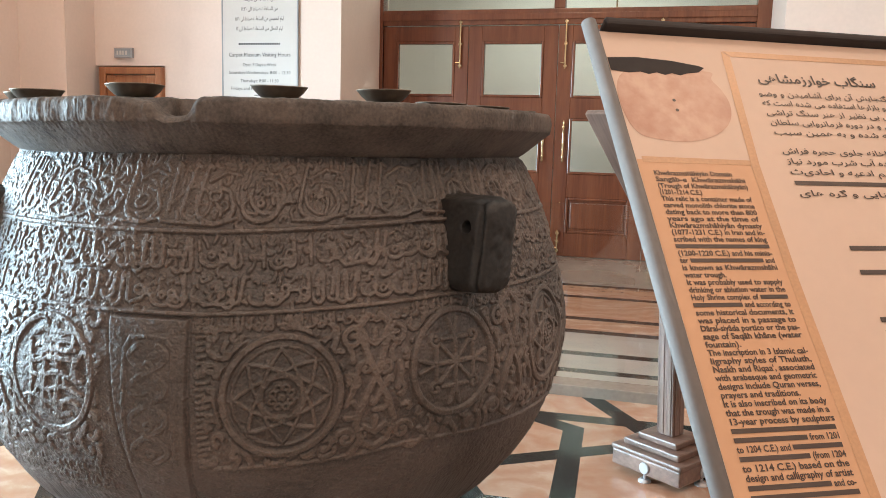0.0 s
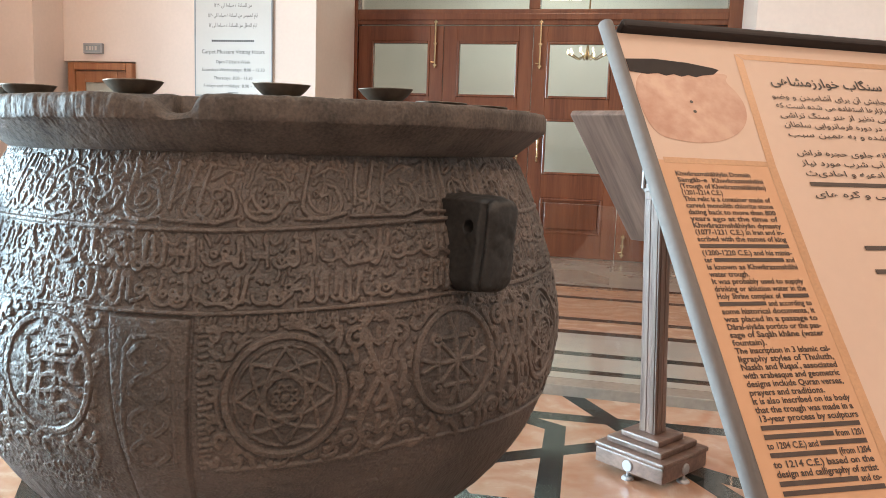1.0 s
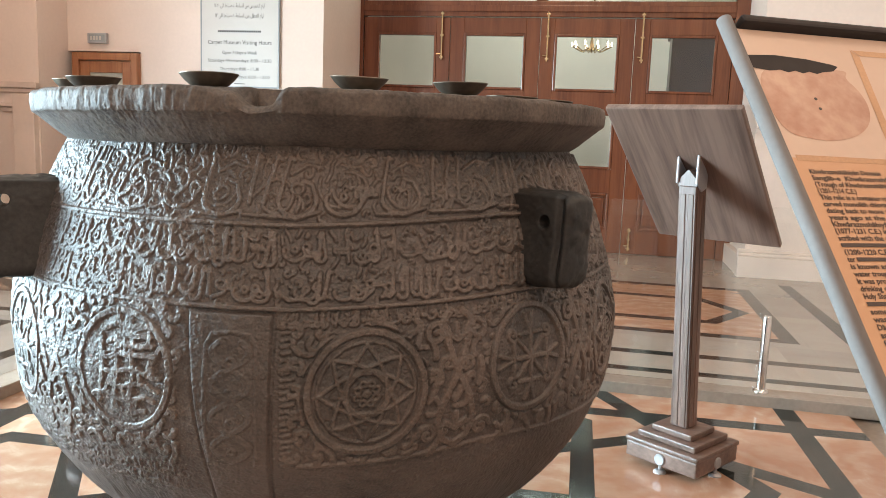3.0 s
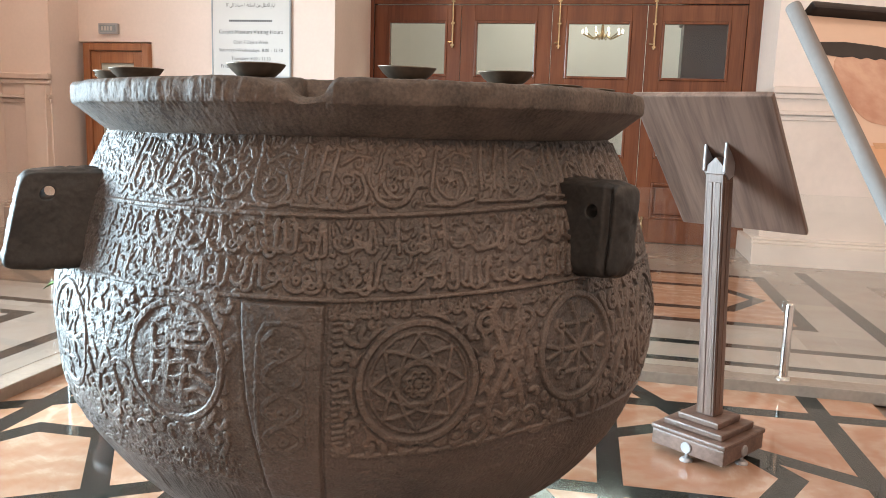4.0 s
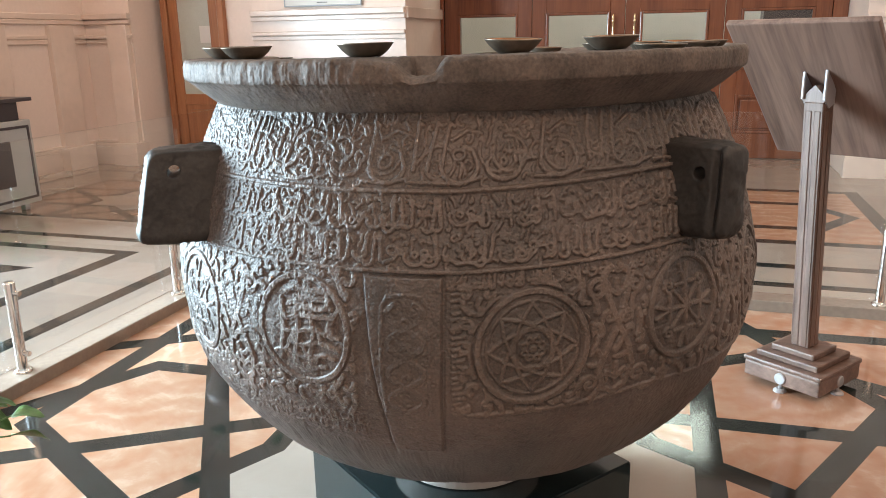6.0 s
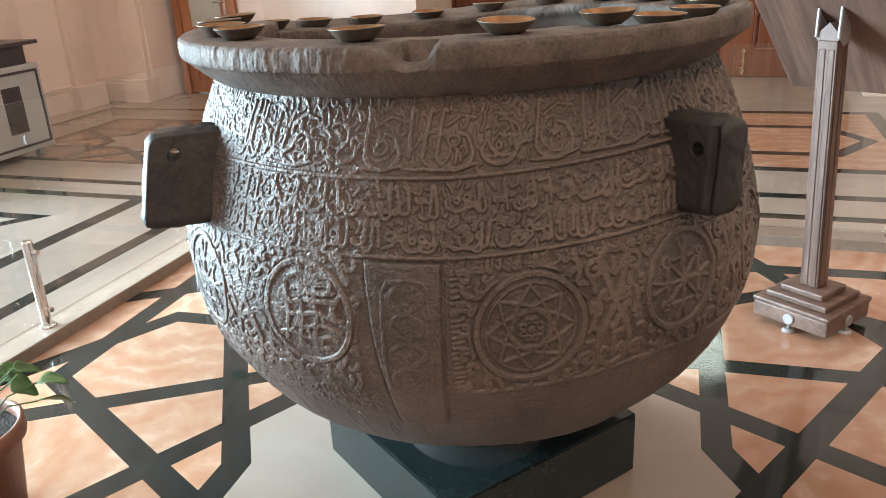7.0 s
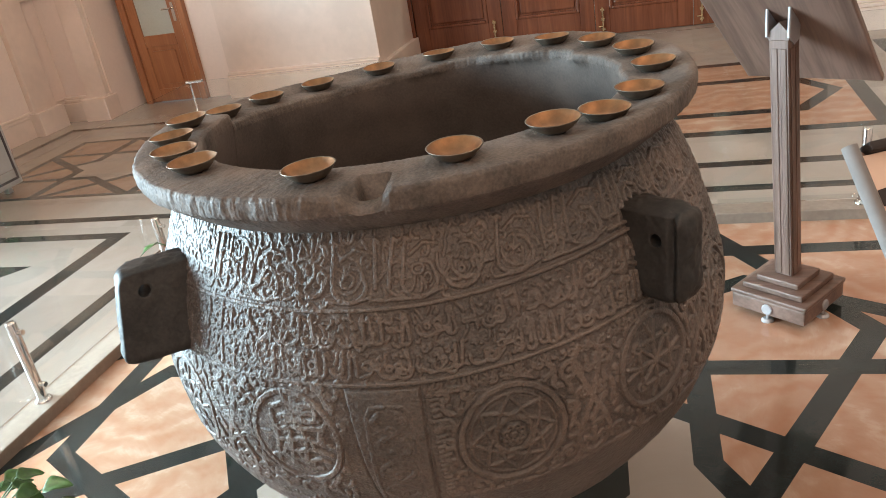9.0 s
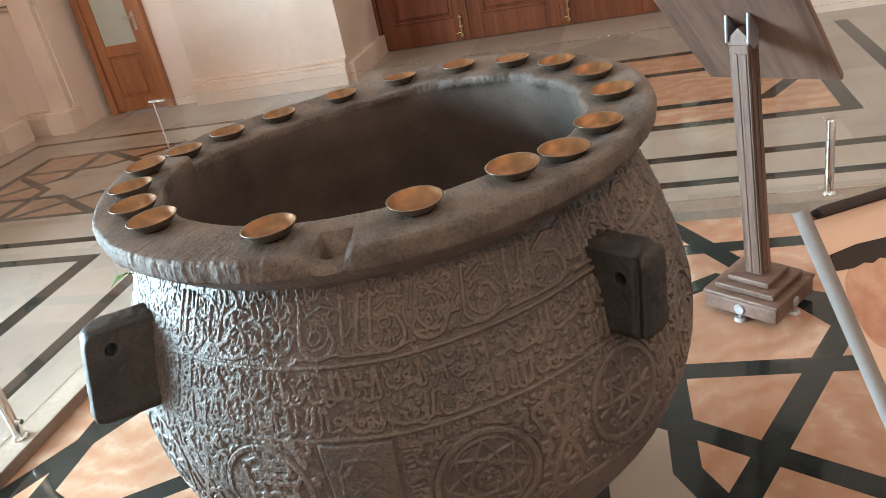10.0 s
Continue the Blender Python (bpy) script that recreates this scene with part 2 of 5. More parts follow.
M_LAMP.node_tree.nodes["Principled BSDF"].inputs["Emission Color"].default_value = (1.0, 0.82, 0.64, 1)
M_LAMP.node_tree.nodes["Principled BSDF"].inputs["Emission Strength"].default_value = 6.0


# ---- mesh helpers ----
def part(name, bm, material, parent=None, label="", smooth=False):
    me = bpy.data.meshes.new(name)
    if smooth:
        for f in bm.faces:
            f.smooth = True
    bm.to_mesh(me)
    bm.free()
    me.materials.append(material)
    ob = new(name, me)
    if parent:
        ob.parent = parent
    if label:
        ob["label"] = label
    return ob


def empty(name, m=None):
    ob = new(name)
    ob.empty_display_size = 0.1
    if m is not None:
        ob.matrix_world = m
    return ob


def box(x0, x1, y0, y1, z0, z1, bevel=0.0, seg=2, bm=None, m=None):
    bm = bm or bmesh.new()
    t = bmesh.ops.create_cube(bm, size=1)
    vs = t["verts"]
    for v in vs:
        v.co = Vector(((x0 + x1) / 2 + v.co.x * (x1 - x0), (y0 + y1) / 2 + v.co.y * (y1 - y0), (z0 + z1) / 2 + v.co.z * (z1 - z0)))
    if bevel:
        es = list({e for v in vs for e in v.link_edges})
        r = bmesh.ops.bevel(bm, geom=es, offset=bevel, segments=seg, profile=0.6, affect="EDGES")
        vs = list({v for f in r["faces"] for v in f.verts} | {v for v in vs if v.is_valid})
    if m is not None:
        bmesh.ops.transform(bm, matrix=m, verts=vs)
    return bm


def lathe(prof, n=32, bm=None, m=None):
    """Surface of revolution about z; a profile of (radius, z)."""
    bm = bm or bmesh.new()
    rings = []
    for r, z in prof:
        if r < 1e-5:
            rings.append([bm.verts.new((0, 0, z))])
        else:
            rings.append([bm.verts.new((r * math.cos(2 * math.pi * k / n), r * math.sin(2 * math.pi * k / n), z)) for k in range(n)])
    for a, b in zip(rings, rings[1:]):
        for k in range(n):
            q = [a[k % len(a)], a[(k + 1) % len(a)], b[(k + 1) % len(b)], b[k % len(b)]]
            q = [v for i, v in enumerate(q) if v not in q[:i]]
            if len(q) > 2:
                bm.faces.new(q)
    bmesh.ops.recalc_face_normals(bm, faces=bm.faces)
    if m is not None:
        bmesh.ops.transform(bm, matrix=m, verts=[v for r in rings for v in r])
    return bm


def tube(pts, r, n=10, bm=None):
    """Round bar through points."""
    bm = bm or bmesh.new()
    pts = [Vector(p) for p in pts]
    rings = []
    for i, p in enumerate(pts):
        d = (pts[min(i + 1, len(pts) - 1)] - pts[max(i - 1, 0)]).normalized()
        q = d.to_track_quat("Z", "Y")
        rings.append([bm.verts.new(p + q @ Vector((r * math.cos(2 * math.pi * k / n), r * math.sin(2 * math.pi * k / n), 0))) for k in range(n)])
    for a, b in zip(rings, rings[1:]):
        for k in range(n):
            bm.faces.new((a[k], a[(k + 1) % n], b[(k + 1) % n], b[k]))
    bm.faces.new(rings[0][::-1])
    bm.faces.new(rings[-1])
    return bm


def prism(poly, z0, z1, bm=None, m=None):
    """Upright prism over a flat polygon, counter-clockwise."""
    bm = bm or bmesh.new()
    a = [bm.verts.new((x, y, z0)) for x, y in poly]
    b = [bm.verts.new((x, y, z1)) for x, y in poly]
    n = len(poly)
    bm.faces.new(b)
    bm.faces.new(a[::-1])
    for k in range(n):
        bm.faces.new((a[k], a[(k + 1) % n], b[(k + 1) % n], b[k]))
    if m is not None:
        bmesh.ops.transform(bm, matrix=m, verts=a + b)
    return bm


# ---- room ----
PC = (-0.57, 2.04)  # the trough's axis
DOOR_Y, SIGN_Y, RIGHT_Y = 9.143, 7.90, 8.15
DX0, DX1 = -2.90, 1.42
WALL_H = 6.0


def structure(ob, label, category):
    return tagged(ob, label, category, kind="structure")


ground = structure(part("floor_slab", box(-8.3, 7.3, -6.3, 13.2, -0.25, -0.02), M_KERB), "stone sub-floor under the polished marble paving", "floor")


def wall_piece(name, x0, x1, y0, y1, z0, z1, material=None, label="smooth cream plaster wall of the hall"):
    return structure(part(name, box(x0, x1, y0, y1, z0, z1), material or M_WALL), label, "wall")


# sign wall, with the wainscot of marble below
wall_piece("wall_sign_bay", -4.56, -2.81, SIGN_Y, DOOR_Y + 0.25, 1.62, WALL_H)
wall_piece("wainscot_sign_bay", -4.56, -2.812, SIGN_Y - 0.004, DOOR_Y + 0.25, -0.02, 1.62, M_MARBLE_WALL, "cream marble wainscot below the notice")
# wall with the single door
wall_piece("wall_single_door_upper", -5.90, -4.56, 7.97, 8.3, 2.0, WALL_H)
wall_piece("wall_single_door_side", -4.915, -4.56, 7.97, 8.3, -0.02, 2.0)
# right bay
wall_piece("wall_right_bay", 1.44, 7.3, RIGHT_Y, DOOR_Y + 0.25, 1.66, WALL_H)
wall_piece("wainscot_right_bay", 1.442, 7.3, RIGHT_Y - 0.004, DOOR_Y + 0.25, -0.02, 1.66, M_MARBLE_WALL, "cream marble wainscot with panels")
wall_piece("wall_above_doors", -2.81, 1.44, DOOR_Y + 0.02, DOOR_Y + 0.25, 3.9, WALL_H)


def mould(name, pts, prof_m, label="moulded cream marble course along the wall", material=None):
    """A moulding of stacked strips (depth, z0, z1) along straight runs; the wall lies to the run's left."""
    bm = bmesh.new()
    for (x0, y0), (x1, y1) in zip(pts, pts[1:]):
        d = Vector((x1 - x0, y1 - y0, 0))
        ln = d.length
        ang = math.atan2(d.y, d.x)
        for depth, z0, z1 in prof_m:
            box(-depth * 0.0, ln, -depth, 0.02, z0, z1, 0.006, 1, bm, Matrix.Translation((x0, y0, 0)) @ Matrix.Rotation(ang, 4, "Z"))
    return structure(part(name, bm, material or M_MARBLE_WALL), label, "moulding")


WAIN = [(0.055, 1.56, 1.62), (0.035, 1.51, 1.556), (0.05, 1.36, 1.40), (0.022, 1.31, 1.356)]
BASE = [(0.10, -0.01, 0.20), (0.075, 0.20, 0.235), (0.05, 0.235, 0.262)]
mould("wainscot_moulding_sign_bay", [(-4.56, SIGN_Y), (-2.81, SIGN_Y)], WAIN)
mould("wainscot_moulding_reveal_left", [(-2.812, SIGN_Y), (-2.812, DOOR_Y)], [(0.03, 1.51, 1.62)])
mould("baseboard_sign_bay", [(-4.56, SIGN_Y), (-2.81, SIGN_Y)], BASE, "stepped cream marble base course")
mould("baseboard_reveal_left", [(-2.812, SIGN_Y), (-2.812, DOOR_Y)], [(0.06, -0.01, 0.20)], "stepped cream marble base course")
mould("wainscot_moulding_right_bay", [(1.44, RIGHT_Y), (7.3, RIGHT_Y)], [(d, a + 0.06, b + 0.06) for d, a, b in WAIN])
mould("baseboard_right_bay", [(1.37, RIGHT_Y), (7.3, RIGHT_Y)], BASE, "stepped cream marble base course")
mould("baseboard_reveal_right", [(1.442, DOOR_Y), (1.442, RIGHT_Y)], [(0.06, -0.01, 0.20)], "stepped cream marble base course")


# left wall beyond the single door, with pilasters on base blocks
LX = -6.40
wall_piece("wall_return", LX - 0.2, -5.80, 7.50, 8.3, -0.02, WALL_H)
wall_piece("wall_left_back", LX - 0.6, LX, WIN_Y1, 7.50, -0.02, WALL_H, label="cream marble-clad wall of the hall")
wall_piece("wall_left_front", LX - 0.6, LX, -6.3, WIN_Y0, -0.02, WALL_H, label="plain cream wall beside the tall window")
wall_piece("wall_left_sill", LX - 0.6, LX, WIN_Y0, WIN_Y1, -0.02, WIN_Z0, label="plain cream wall under the tall window")
wall_piece("wall_left_lintel", LX - 0.6, LX, WIN_Y0, WIN_Y1, WIN_Z1, WALL_H, label="plain cream wall over the tall window")
mould("wainscot_moulding_left", [(LX, 4.2), (LX, 7.50)][::-1], [(d + 0.02, a, b) for d, a, b in WAIN])
mould("baseboard_left", [(LX, 4.2), (LX, 7.50)][::-1], BASE, "stepped cream marble base course")
mould("wainscot_moulding_return", [(LX, 7.50), (-5.80, 7.50)], WAIN)
mould("baseboard_return", [(LX, 7.50), (-5.80, 7.50)], BASE, "stepped cream marble base course")


def pilaster(x0, x1, y0, y1, bx, by):
    bm = box(x0, x1, y0, y1, 0.2, 1.5, 0.01, 2)
    box(x0 - 0.02, x1 + bx, y0 - by, y1 + 0.02, -0.008, 0.24, 0.01, 2, bm)
    structure(part("pilaster", bm, M_MARBLE_WALL), "flat cream marble pilaster on a base block", "pilaster")


for y0 in (6.92, 6.02, 5.2):
    pilaster(LX - 0.05, LX + 0.06, y0, y0 + 0.34, 0.07, 0.04)
pilaster(-6.08, -5.82, 7.43, 7.55, 0.03, 0.09)
# closing walls round the rest of the hall
wall_piece("wall_right", 7.1, 7.3, -6.3, RIGHT_Y, -0.02, WALL_H)
wall_piece("wall_behind", -8.1, 7.1, -6.3, -6.1, -0.02, WALL_H)
structure(part("ceiling", box(-8.3, 7.3, -6.3, 13.2, WALL_H, WALL_H + 0.2), M_CEIL), "plain pale plaster ceiling", "ceiling")
# room behind the doors
wall_piece("wall_back_room_end", -4.2, 2.8, 13.0, 13.2, -0.02, WALL_H, M_CEIL, "pale wall of the room behind the doors")
wall_piece("wall_back_room_side", -4.4, -4.2, DOOR_Y + 0.25, 13.2, -0.02, WALL_H, M_CEIL, "pale wall of the room behind the doors")
wall_piece("wall_back_room_side", 2.8, 3.0, DOOR_Y + 0.25, 13.2, -0.02, WALL_H, M_CEIL, "pale wall of the room behind the doors")
structure(part("floor_back_room", box(-4.2, 2.8, DOOR_Y + 0.05, 13.0, -0.02, 0.0), M_CREAM), "pale marble floor behind the doors", "floor")


def ceiling_lamp(lx, ly):
    root = empty("ceiling_lamp", Matrix.Translation((lx, ly, 0)))
    part("frame", lathe([(0.62, 5.995), (0.64, 5.6), (0.64, 5.36), (0.58, 5.36)], 32), M_BRASS, root)
    part("diffuser", lathe([(0.575, 5.40), (0.4, 5.38), (0.0, 5.37)], 32), M_LAMP, root)
    return tagged(root, "round brass ceiling lamp with a glowing diffuser", "lamp", "ceiling lamps")


# unseen housings over all the lights, the two added front ones too
for lx, ly, watts in LAMPS:
    ceiling_lamp(lx, ly)


# ---- paving ----
SC, PHI = Vector((-0.585, 2.05)), 2.0
KX0, KX1, KY0, KY1 = -2.44, 1.28, 0.04, 4.03  # inner edges of the kerb


def cells(x0, x1, y0, y1, lines, kind_of, hole=None):
    """Cuts a rectangle by straight lines (point, normal); joins the faces of one kind that touch and returns {kind: [list of face loops]}."""
    bm = bmesh.new()
    bm.faces.new([bm.verts.new((x, y, 0)) for x, y in ((x0, y0), (x1, y0), (x1, y1), (x0, y1))])
    for (px, py), (nx, ny) in lines:
        bmesh.ops.bisect_plane(bm, geom=bm.faces[:] + bm.edges[:] + bm.verts[:], plane_co=(px, py, 0), plane_no=(nx, ny, 0), dist=1e-5)
    bm.faces.ensure_lookup_table()
    kinds = {}
    for f in bm.faces:
        c = f.calc_center_median()
        kinds[f] = kind_of(c.x, c.y)
    out, seen = collections.defaultdict(list), set()
    for f in bm.faces:
        if f in seen or kinds[f] is None:
            continue
        group, todo = [], [f]
        seen.add(f)
        while todo:
            g = todo.pop()
            group.append([(v.co.x, v.co.y) for v in g.verts])
            for e in g.edges:
                for h in e.link_faces:
                    if h not in seen and kinds[h] == kinds[f]:
                        seen.add(h)
                        todo.append(h)
        out[kinds[f]].append(group)
    bm.free()
    return out


def slab(name, group, material, parent, top=0.0, thick=0.02):
    """One inlaid piece of stone, its faces merged, with a thin chamfer of joint around it."""
    bm = bmesh.new()
    vs = {}
    for loop in group:
        q = []
        for x, y in loop:
            k = (round(x, 4), round(y, 4))
            if k not in vs:
                vs[k] = bm.verts.new((x, y, top))
            q.append(vs[k])
        try:
            bm.faces.new(q)
        except ValueError:
            pass
    bmesh.ops.dissolve_limit(bm, angle_limit=0.01, verts=bm.verts[:], edges=bm.edges[:])
    r = bmesh.ops.inset_region(bm, faces=bm.faces[:], thickness=0.0012, depth=0.0)
    rim = set(r["faces"])
    inner = {v for f in bm.faces if f not in rim for v in f.verts}
    for v in bm.verts:
        if v not in inner:
            v.co.z -= 0.0012
    r = bmesh.ops.extrude_edge_only(bm, edges=[e for e in bm.edges if e.is_boundary])
    for v in [g for g in r["geom"] if isinstance(g, bmesh.types.BMVert)]:
        v.co.z -= thick
    bmesh.ops.recalc_face_normals(bm, faces=bm.faces[:])
    return part(name, bm, material, parent)


R1A, R1B, R2A, R2B = 0.655, 0.745, 1.595, 1.69


def nrm(deg):
    return Vector((math.cos(radians(deg)), math.sin(radians(deg))))


def star_kind(x, y):
    p = Vector((x, y)) - SC
    for k in range(12):
        th = PHI + 30 * k
        n = nrm(th)
        d = p.dot(n)
        t = p.dot(nrm(th + 90))
        s = 1 if t > 0 else -1
        if R1A < d < R1B and abs(t) > d * math.tan(radians(15)) and p.dot(nrm(th + 60 * s)) < R2B:
            return "black"
        if R2A < d < R2B and p.dot(nrm(th - 60 * s)) < R1B and abs(t) > 0.05:
            return "black"
    if p.length < 0.76:
        return "cream"
    return "onyx"


def star_floor():
    lines = []
    for k in range(12):
        n = nrm(PHI + 30 * k)
        for d in (R1A, R1B, R2A, R2B):
            lines.append((SC + n * d, n))
        if k < 6:
            lines.append((SC, nrm(PHI + 30 * k + 15 + 90)))
    root = empty("star_paving", Matrix.Translation((0, 0, 0)))
    structure(root, "polished floor of orange onyx with a black twelve-fold star inlay", "floor")
    got = cells(KX0, KX1, KY0, KY1, lines, star_kind)
    for kind, groups in got.items():
        for g in groups:
            if kind == "black":
                slab("granite_strip", g, M_BLACK, root, thick=0.019)
            elif kind == "cream":
                slab("marble_slab", g, M_CREAM, root)
            else:
                slab("onyx_slab", g, M_ONYX, root)


STAR_C, STAR_HX, STAR_HY = Vector((-4.40, 5.75)), 1.12, 0.78
HEX_R, HEX_T = 1.37, 1.21  # right edge of the onyx panel and the inner point
MIRX = 2 * SC.x


def outer_kind(x, y):
    ix, iy = math.floor((x + 6.4) / 0.95), math.floor((y + 6.1) / 0.95)
    black = ("black", 0, 0)
    if KX0 - 0.14 < x < KX1 + 0.14 and KY0 - 0.14 < y < KY1 + 0.14:
        return None
    if abs(x + 2.93) < 0.05 and y < 4.54 or abs(x + 3.45) < 0.06 and y < 4.245 or abs(y - 4.2) < 0.045 and x < -3.39:
        return black
    if abs(y - 4.50) < 0.042 or (abs(y - 4.88) < 0.045 and -3.6 < x < 1.79) or (abs(x - 1.735) < 0.055 and y < 7.7):
        return black
    if -2.54 < x < HEX_R and 5.41 < y < 7.33:
        if y < 5.51 or y > 7.23 or x > HEX_R - 0.11 or x < -2.43:
            return black
        d = abs(y - 6.30)
        tip = HEX_T - 0.62 * d
        if d < 0.475 and MIRX - tip < x < tip:
            if d > 0.375 or x > tip - 0.12 or x < MIRX - tip + 0.12:
                return black
            return ("onyx", 1, 0)
        return ("onyx", 0, 0)
    if abs(x + STAR_C.x * -1) < STAR_HX and abs(y - STAR_C.y) < STAR_HY:
        qx, qy = (x - STAR_C.x) / STAR_HX, (y - STAR_C.y) / STAR_HY
        if max(abs(qx), abs(qy)) > 0.93:
            return black
        q = Vector((qx, qy))
        for k in range(8):
            n, t = nrm(45 * k), nrm(45 * k + 90)
            d, s = q.dot(n), abs(q.dot(t))
            if 0.38 < d < 0.46 and s > d * math.tan(radians(22.5)):
                return black
        return ("cream", -1, 0) if q.length < 0.55 else ("onyx", -1, 0)
    if (abs(x + 6.02) < 0.04 and y < 7.02) or (abs(y - 7.0) < 0.035 and -6.06 < x < -2.6):
        return black
    if x < -3.6 and y < 3.82:
        e = Vector((x + 3.80, y - 3.775)).dot(Vector((0.79, -0.61)))
        if abs(y - 3.735) < 0.045 and e < 0 or (-0.09 < e < 0 and y < 3.775):
            return black
    return ("cream", ix, iy)


def outer_floor():
    X0, X1, Y0, Y1 = -6.4, 7.1, -6.1, 9.12
    lines = []
    for x in (KX0 - 0.14, KX1 + 0.14, -2.98, -2.88, -3.51, -3.39, -3.6, 1.79, 1.68, -2.54, -2.43, HEX_R, HEX_R - 0.11, -6.06, -5.98, -2.6,
              STAR_C.x - STAR_HX, STAR_C.x + STAR_HX, STAR_C.x - 0.93 * STAR_HX, STAR_C.x + 0.93 * STAR_HX):
        lines.append(((x, 0), (1, 0)))
    for y in (KY0 - 0.14, KY1 + 0.14, 4.54, 4.458, 4.245, 4.155, 4.925, 4.835, 7.7, 5.41, 5.51, 7.33, 7.23, 5.825, 5.925, 6.675, 6.775, 6.30, 6.965, 7.035,
              3.69, 3.78, 3.82, STAR_C.y - STAR_HY, STAR_C.y + STAR_HY, STAR_C.y - 0.93 * STAR_HY, STAR_C.y + 0.93 * STAR_HY):
        lines.append(((0, y), (0, 1)))
    for k in range(1, 15):
        lines.append(((-6.4 + 0.95 * k, 0), (1, 0)))
        lines.append(((0, -6.1 + 0.95 * k), (0, 1)))
    # points of the long onyx panel
    for sy in (1, -1):
        n = Vector((1, 0.62 * sy)).normalized()
        for off in (0, -0.12):
            lines.append(((HEX_T + off, 6.30), (n.x, n.y)))
            lines.append(((MIRX - HEX_T - off, 6.30), (-n.x, n.y)))
    lines.append(((-3.80, 3.775), (0.79, -0.61)))
    lines.append(((-3.80 - 0.09 * 0.79, 3.775 + 0.09 * 0.61), (0.79, -0.61)))
    for k in range(8):
        for d in (0.38, 0.46):
            n = nrm(45 * k)
            p = Vector((STAR_C.x + n.x * d * STAR_HX, STAR_C.y + n.y * d * STAR_HY))
            m = Vector((n.x / STAR_HX, n.y / STAR_HY)).normalized()
            lines.append(((p.x, p.y), (m.x, m.y)))
        t = nrm(22.5 + 45 * k + 90)
        m = Vector((t.x / STAR_HX, t.y / STAR_HY)).normalized()
        lines.append(((STAR_C.x, STAR_C.y), (m.x, m.y)))
    root = empty("hall_paving", Matrix.Translation((0, 0, 0)))
    structure(root, "polished cream marble floor with black granite stripes", "floor")
    got = cells(X0, X1, Y0, Y1, lines, outer_kind)
    for kind, groups in got.items():
        for g in groups:
            if kind[0] == "black":
                slab("granite_strip", g, M_BLACK, root, thick=0.019)
            else:
                slab("marble_slab" if kind[0] == "cream" else "onyx_slab", g, M_CREAM if kind[0] == "cream" else M_BROWN if kind[1] == -1 else M_ONYX, root)


# ---- kerb, posts and glass round the trough ----
def kerb(name, x0, x1, y0, y1):
    bm = box(x0, x1, y0, y1, -0.01, 0.055, 0.006, 2)
    return structure(part(name, bm, M_KERB), "low polished grey-brown marble kerb under the glass", "kerb")


kerb("kerb_back", KX0 - 0.14, KX1 + 0.14, KY1, KY1 + 0.14)
kerb("kerb_left", KX0 - 0.14, KX0, KY0 - 0.1, KY1)


def glass_post(x, y, ax):
    root = empty("glass_post", Matrix.Translation((x, y, 0.055)))
    part("pole", lathe([(0.0, 0.375), (0.018, 0.375), (0.021, 0.368), (0.021, 0.0)], 20), M_STEEL, root, smooth=True)
    part("base_ring", lathe([(0.021, 0.016), (0.03, 0.012), (0.036, 0.004), (0.036, 0.0)], 24), M_STEEL, root, smooth=True)
    for z in (0.08, 0.33):
        bm = bmesh.new()
        d = Vector((-1, 0, 0)) if ax == "x" else Vector((0, -1, 0))
        tube([d * -0.045 + Vector((0, 0, z)), d * 0.0 + Vector((0, 0, z))], 0.011, 12, bm)
        part("glass_clamp", bm, M_STEEL, root)
    return tagged(root, "short round polished steel post clamping the glass barrier", "post", "glass barrier posts")


for x, y, ax in [(0.895, 4.10, "y"), (-2.51, 2.40, "x"), (-2.51, 3.42, "x"), (-0.9, 4.10, "y")]:
    glass_post(x, y, ax)


def barrier():
    root = empty("glass_barrier")
    for x0, x1, y0, y1 in ((-2.563, -2.557, 0.3, 4.13), (-2.56, 1.40, 4.14, 4.146)):
        ob = part("glass_panel", box(x0, x1, y0, y1, 0.06, 0.95), M_GLASS, root)
        ob.visible_shadow = False
    part("corner_clamp", box(-2.585, -2.48, 4.125, 4.150, 0.944, 0.957, 0.003, 1), M_STEEL, root)
    part("corner_rod", tube([(-2.55, 4.12, 0.055), (-2.55, 4.12, 0.94)], 0.005, 8), M_STEEL, root)
    return tagged(root, "clear glass barrier standing on the marble kerb", "glass barrier")


barrier()


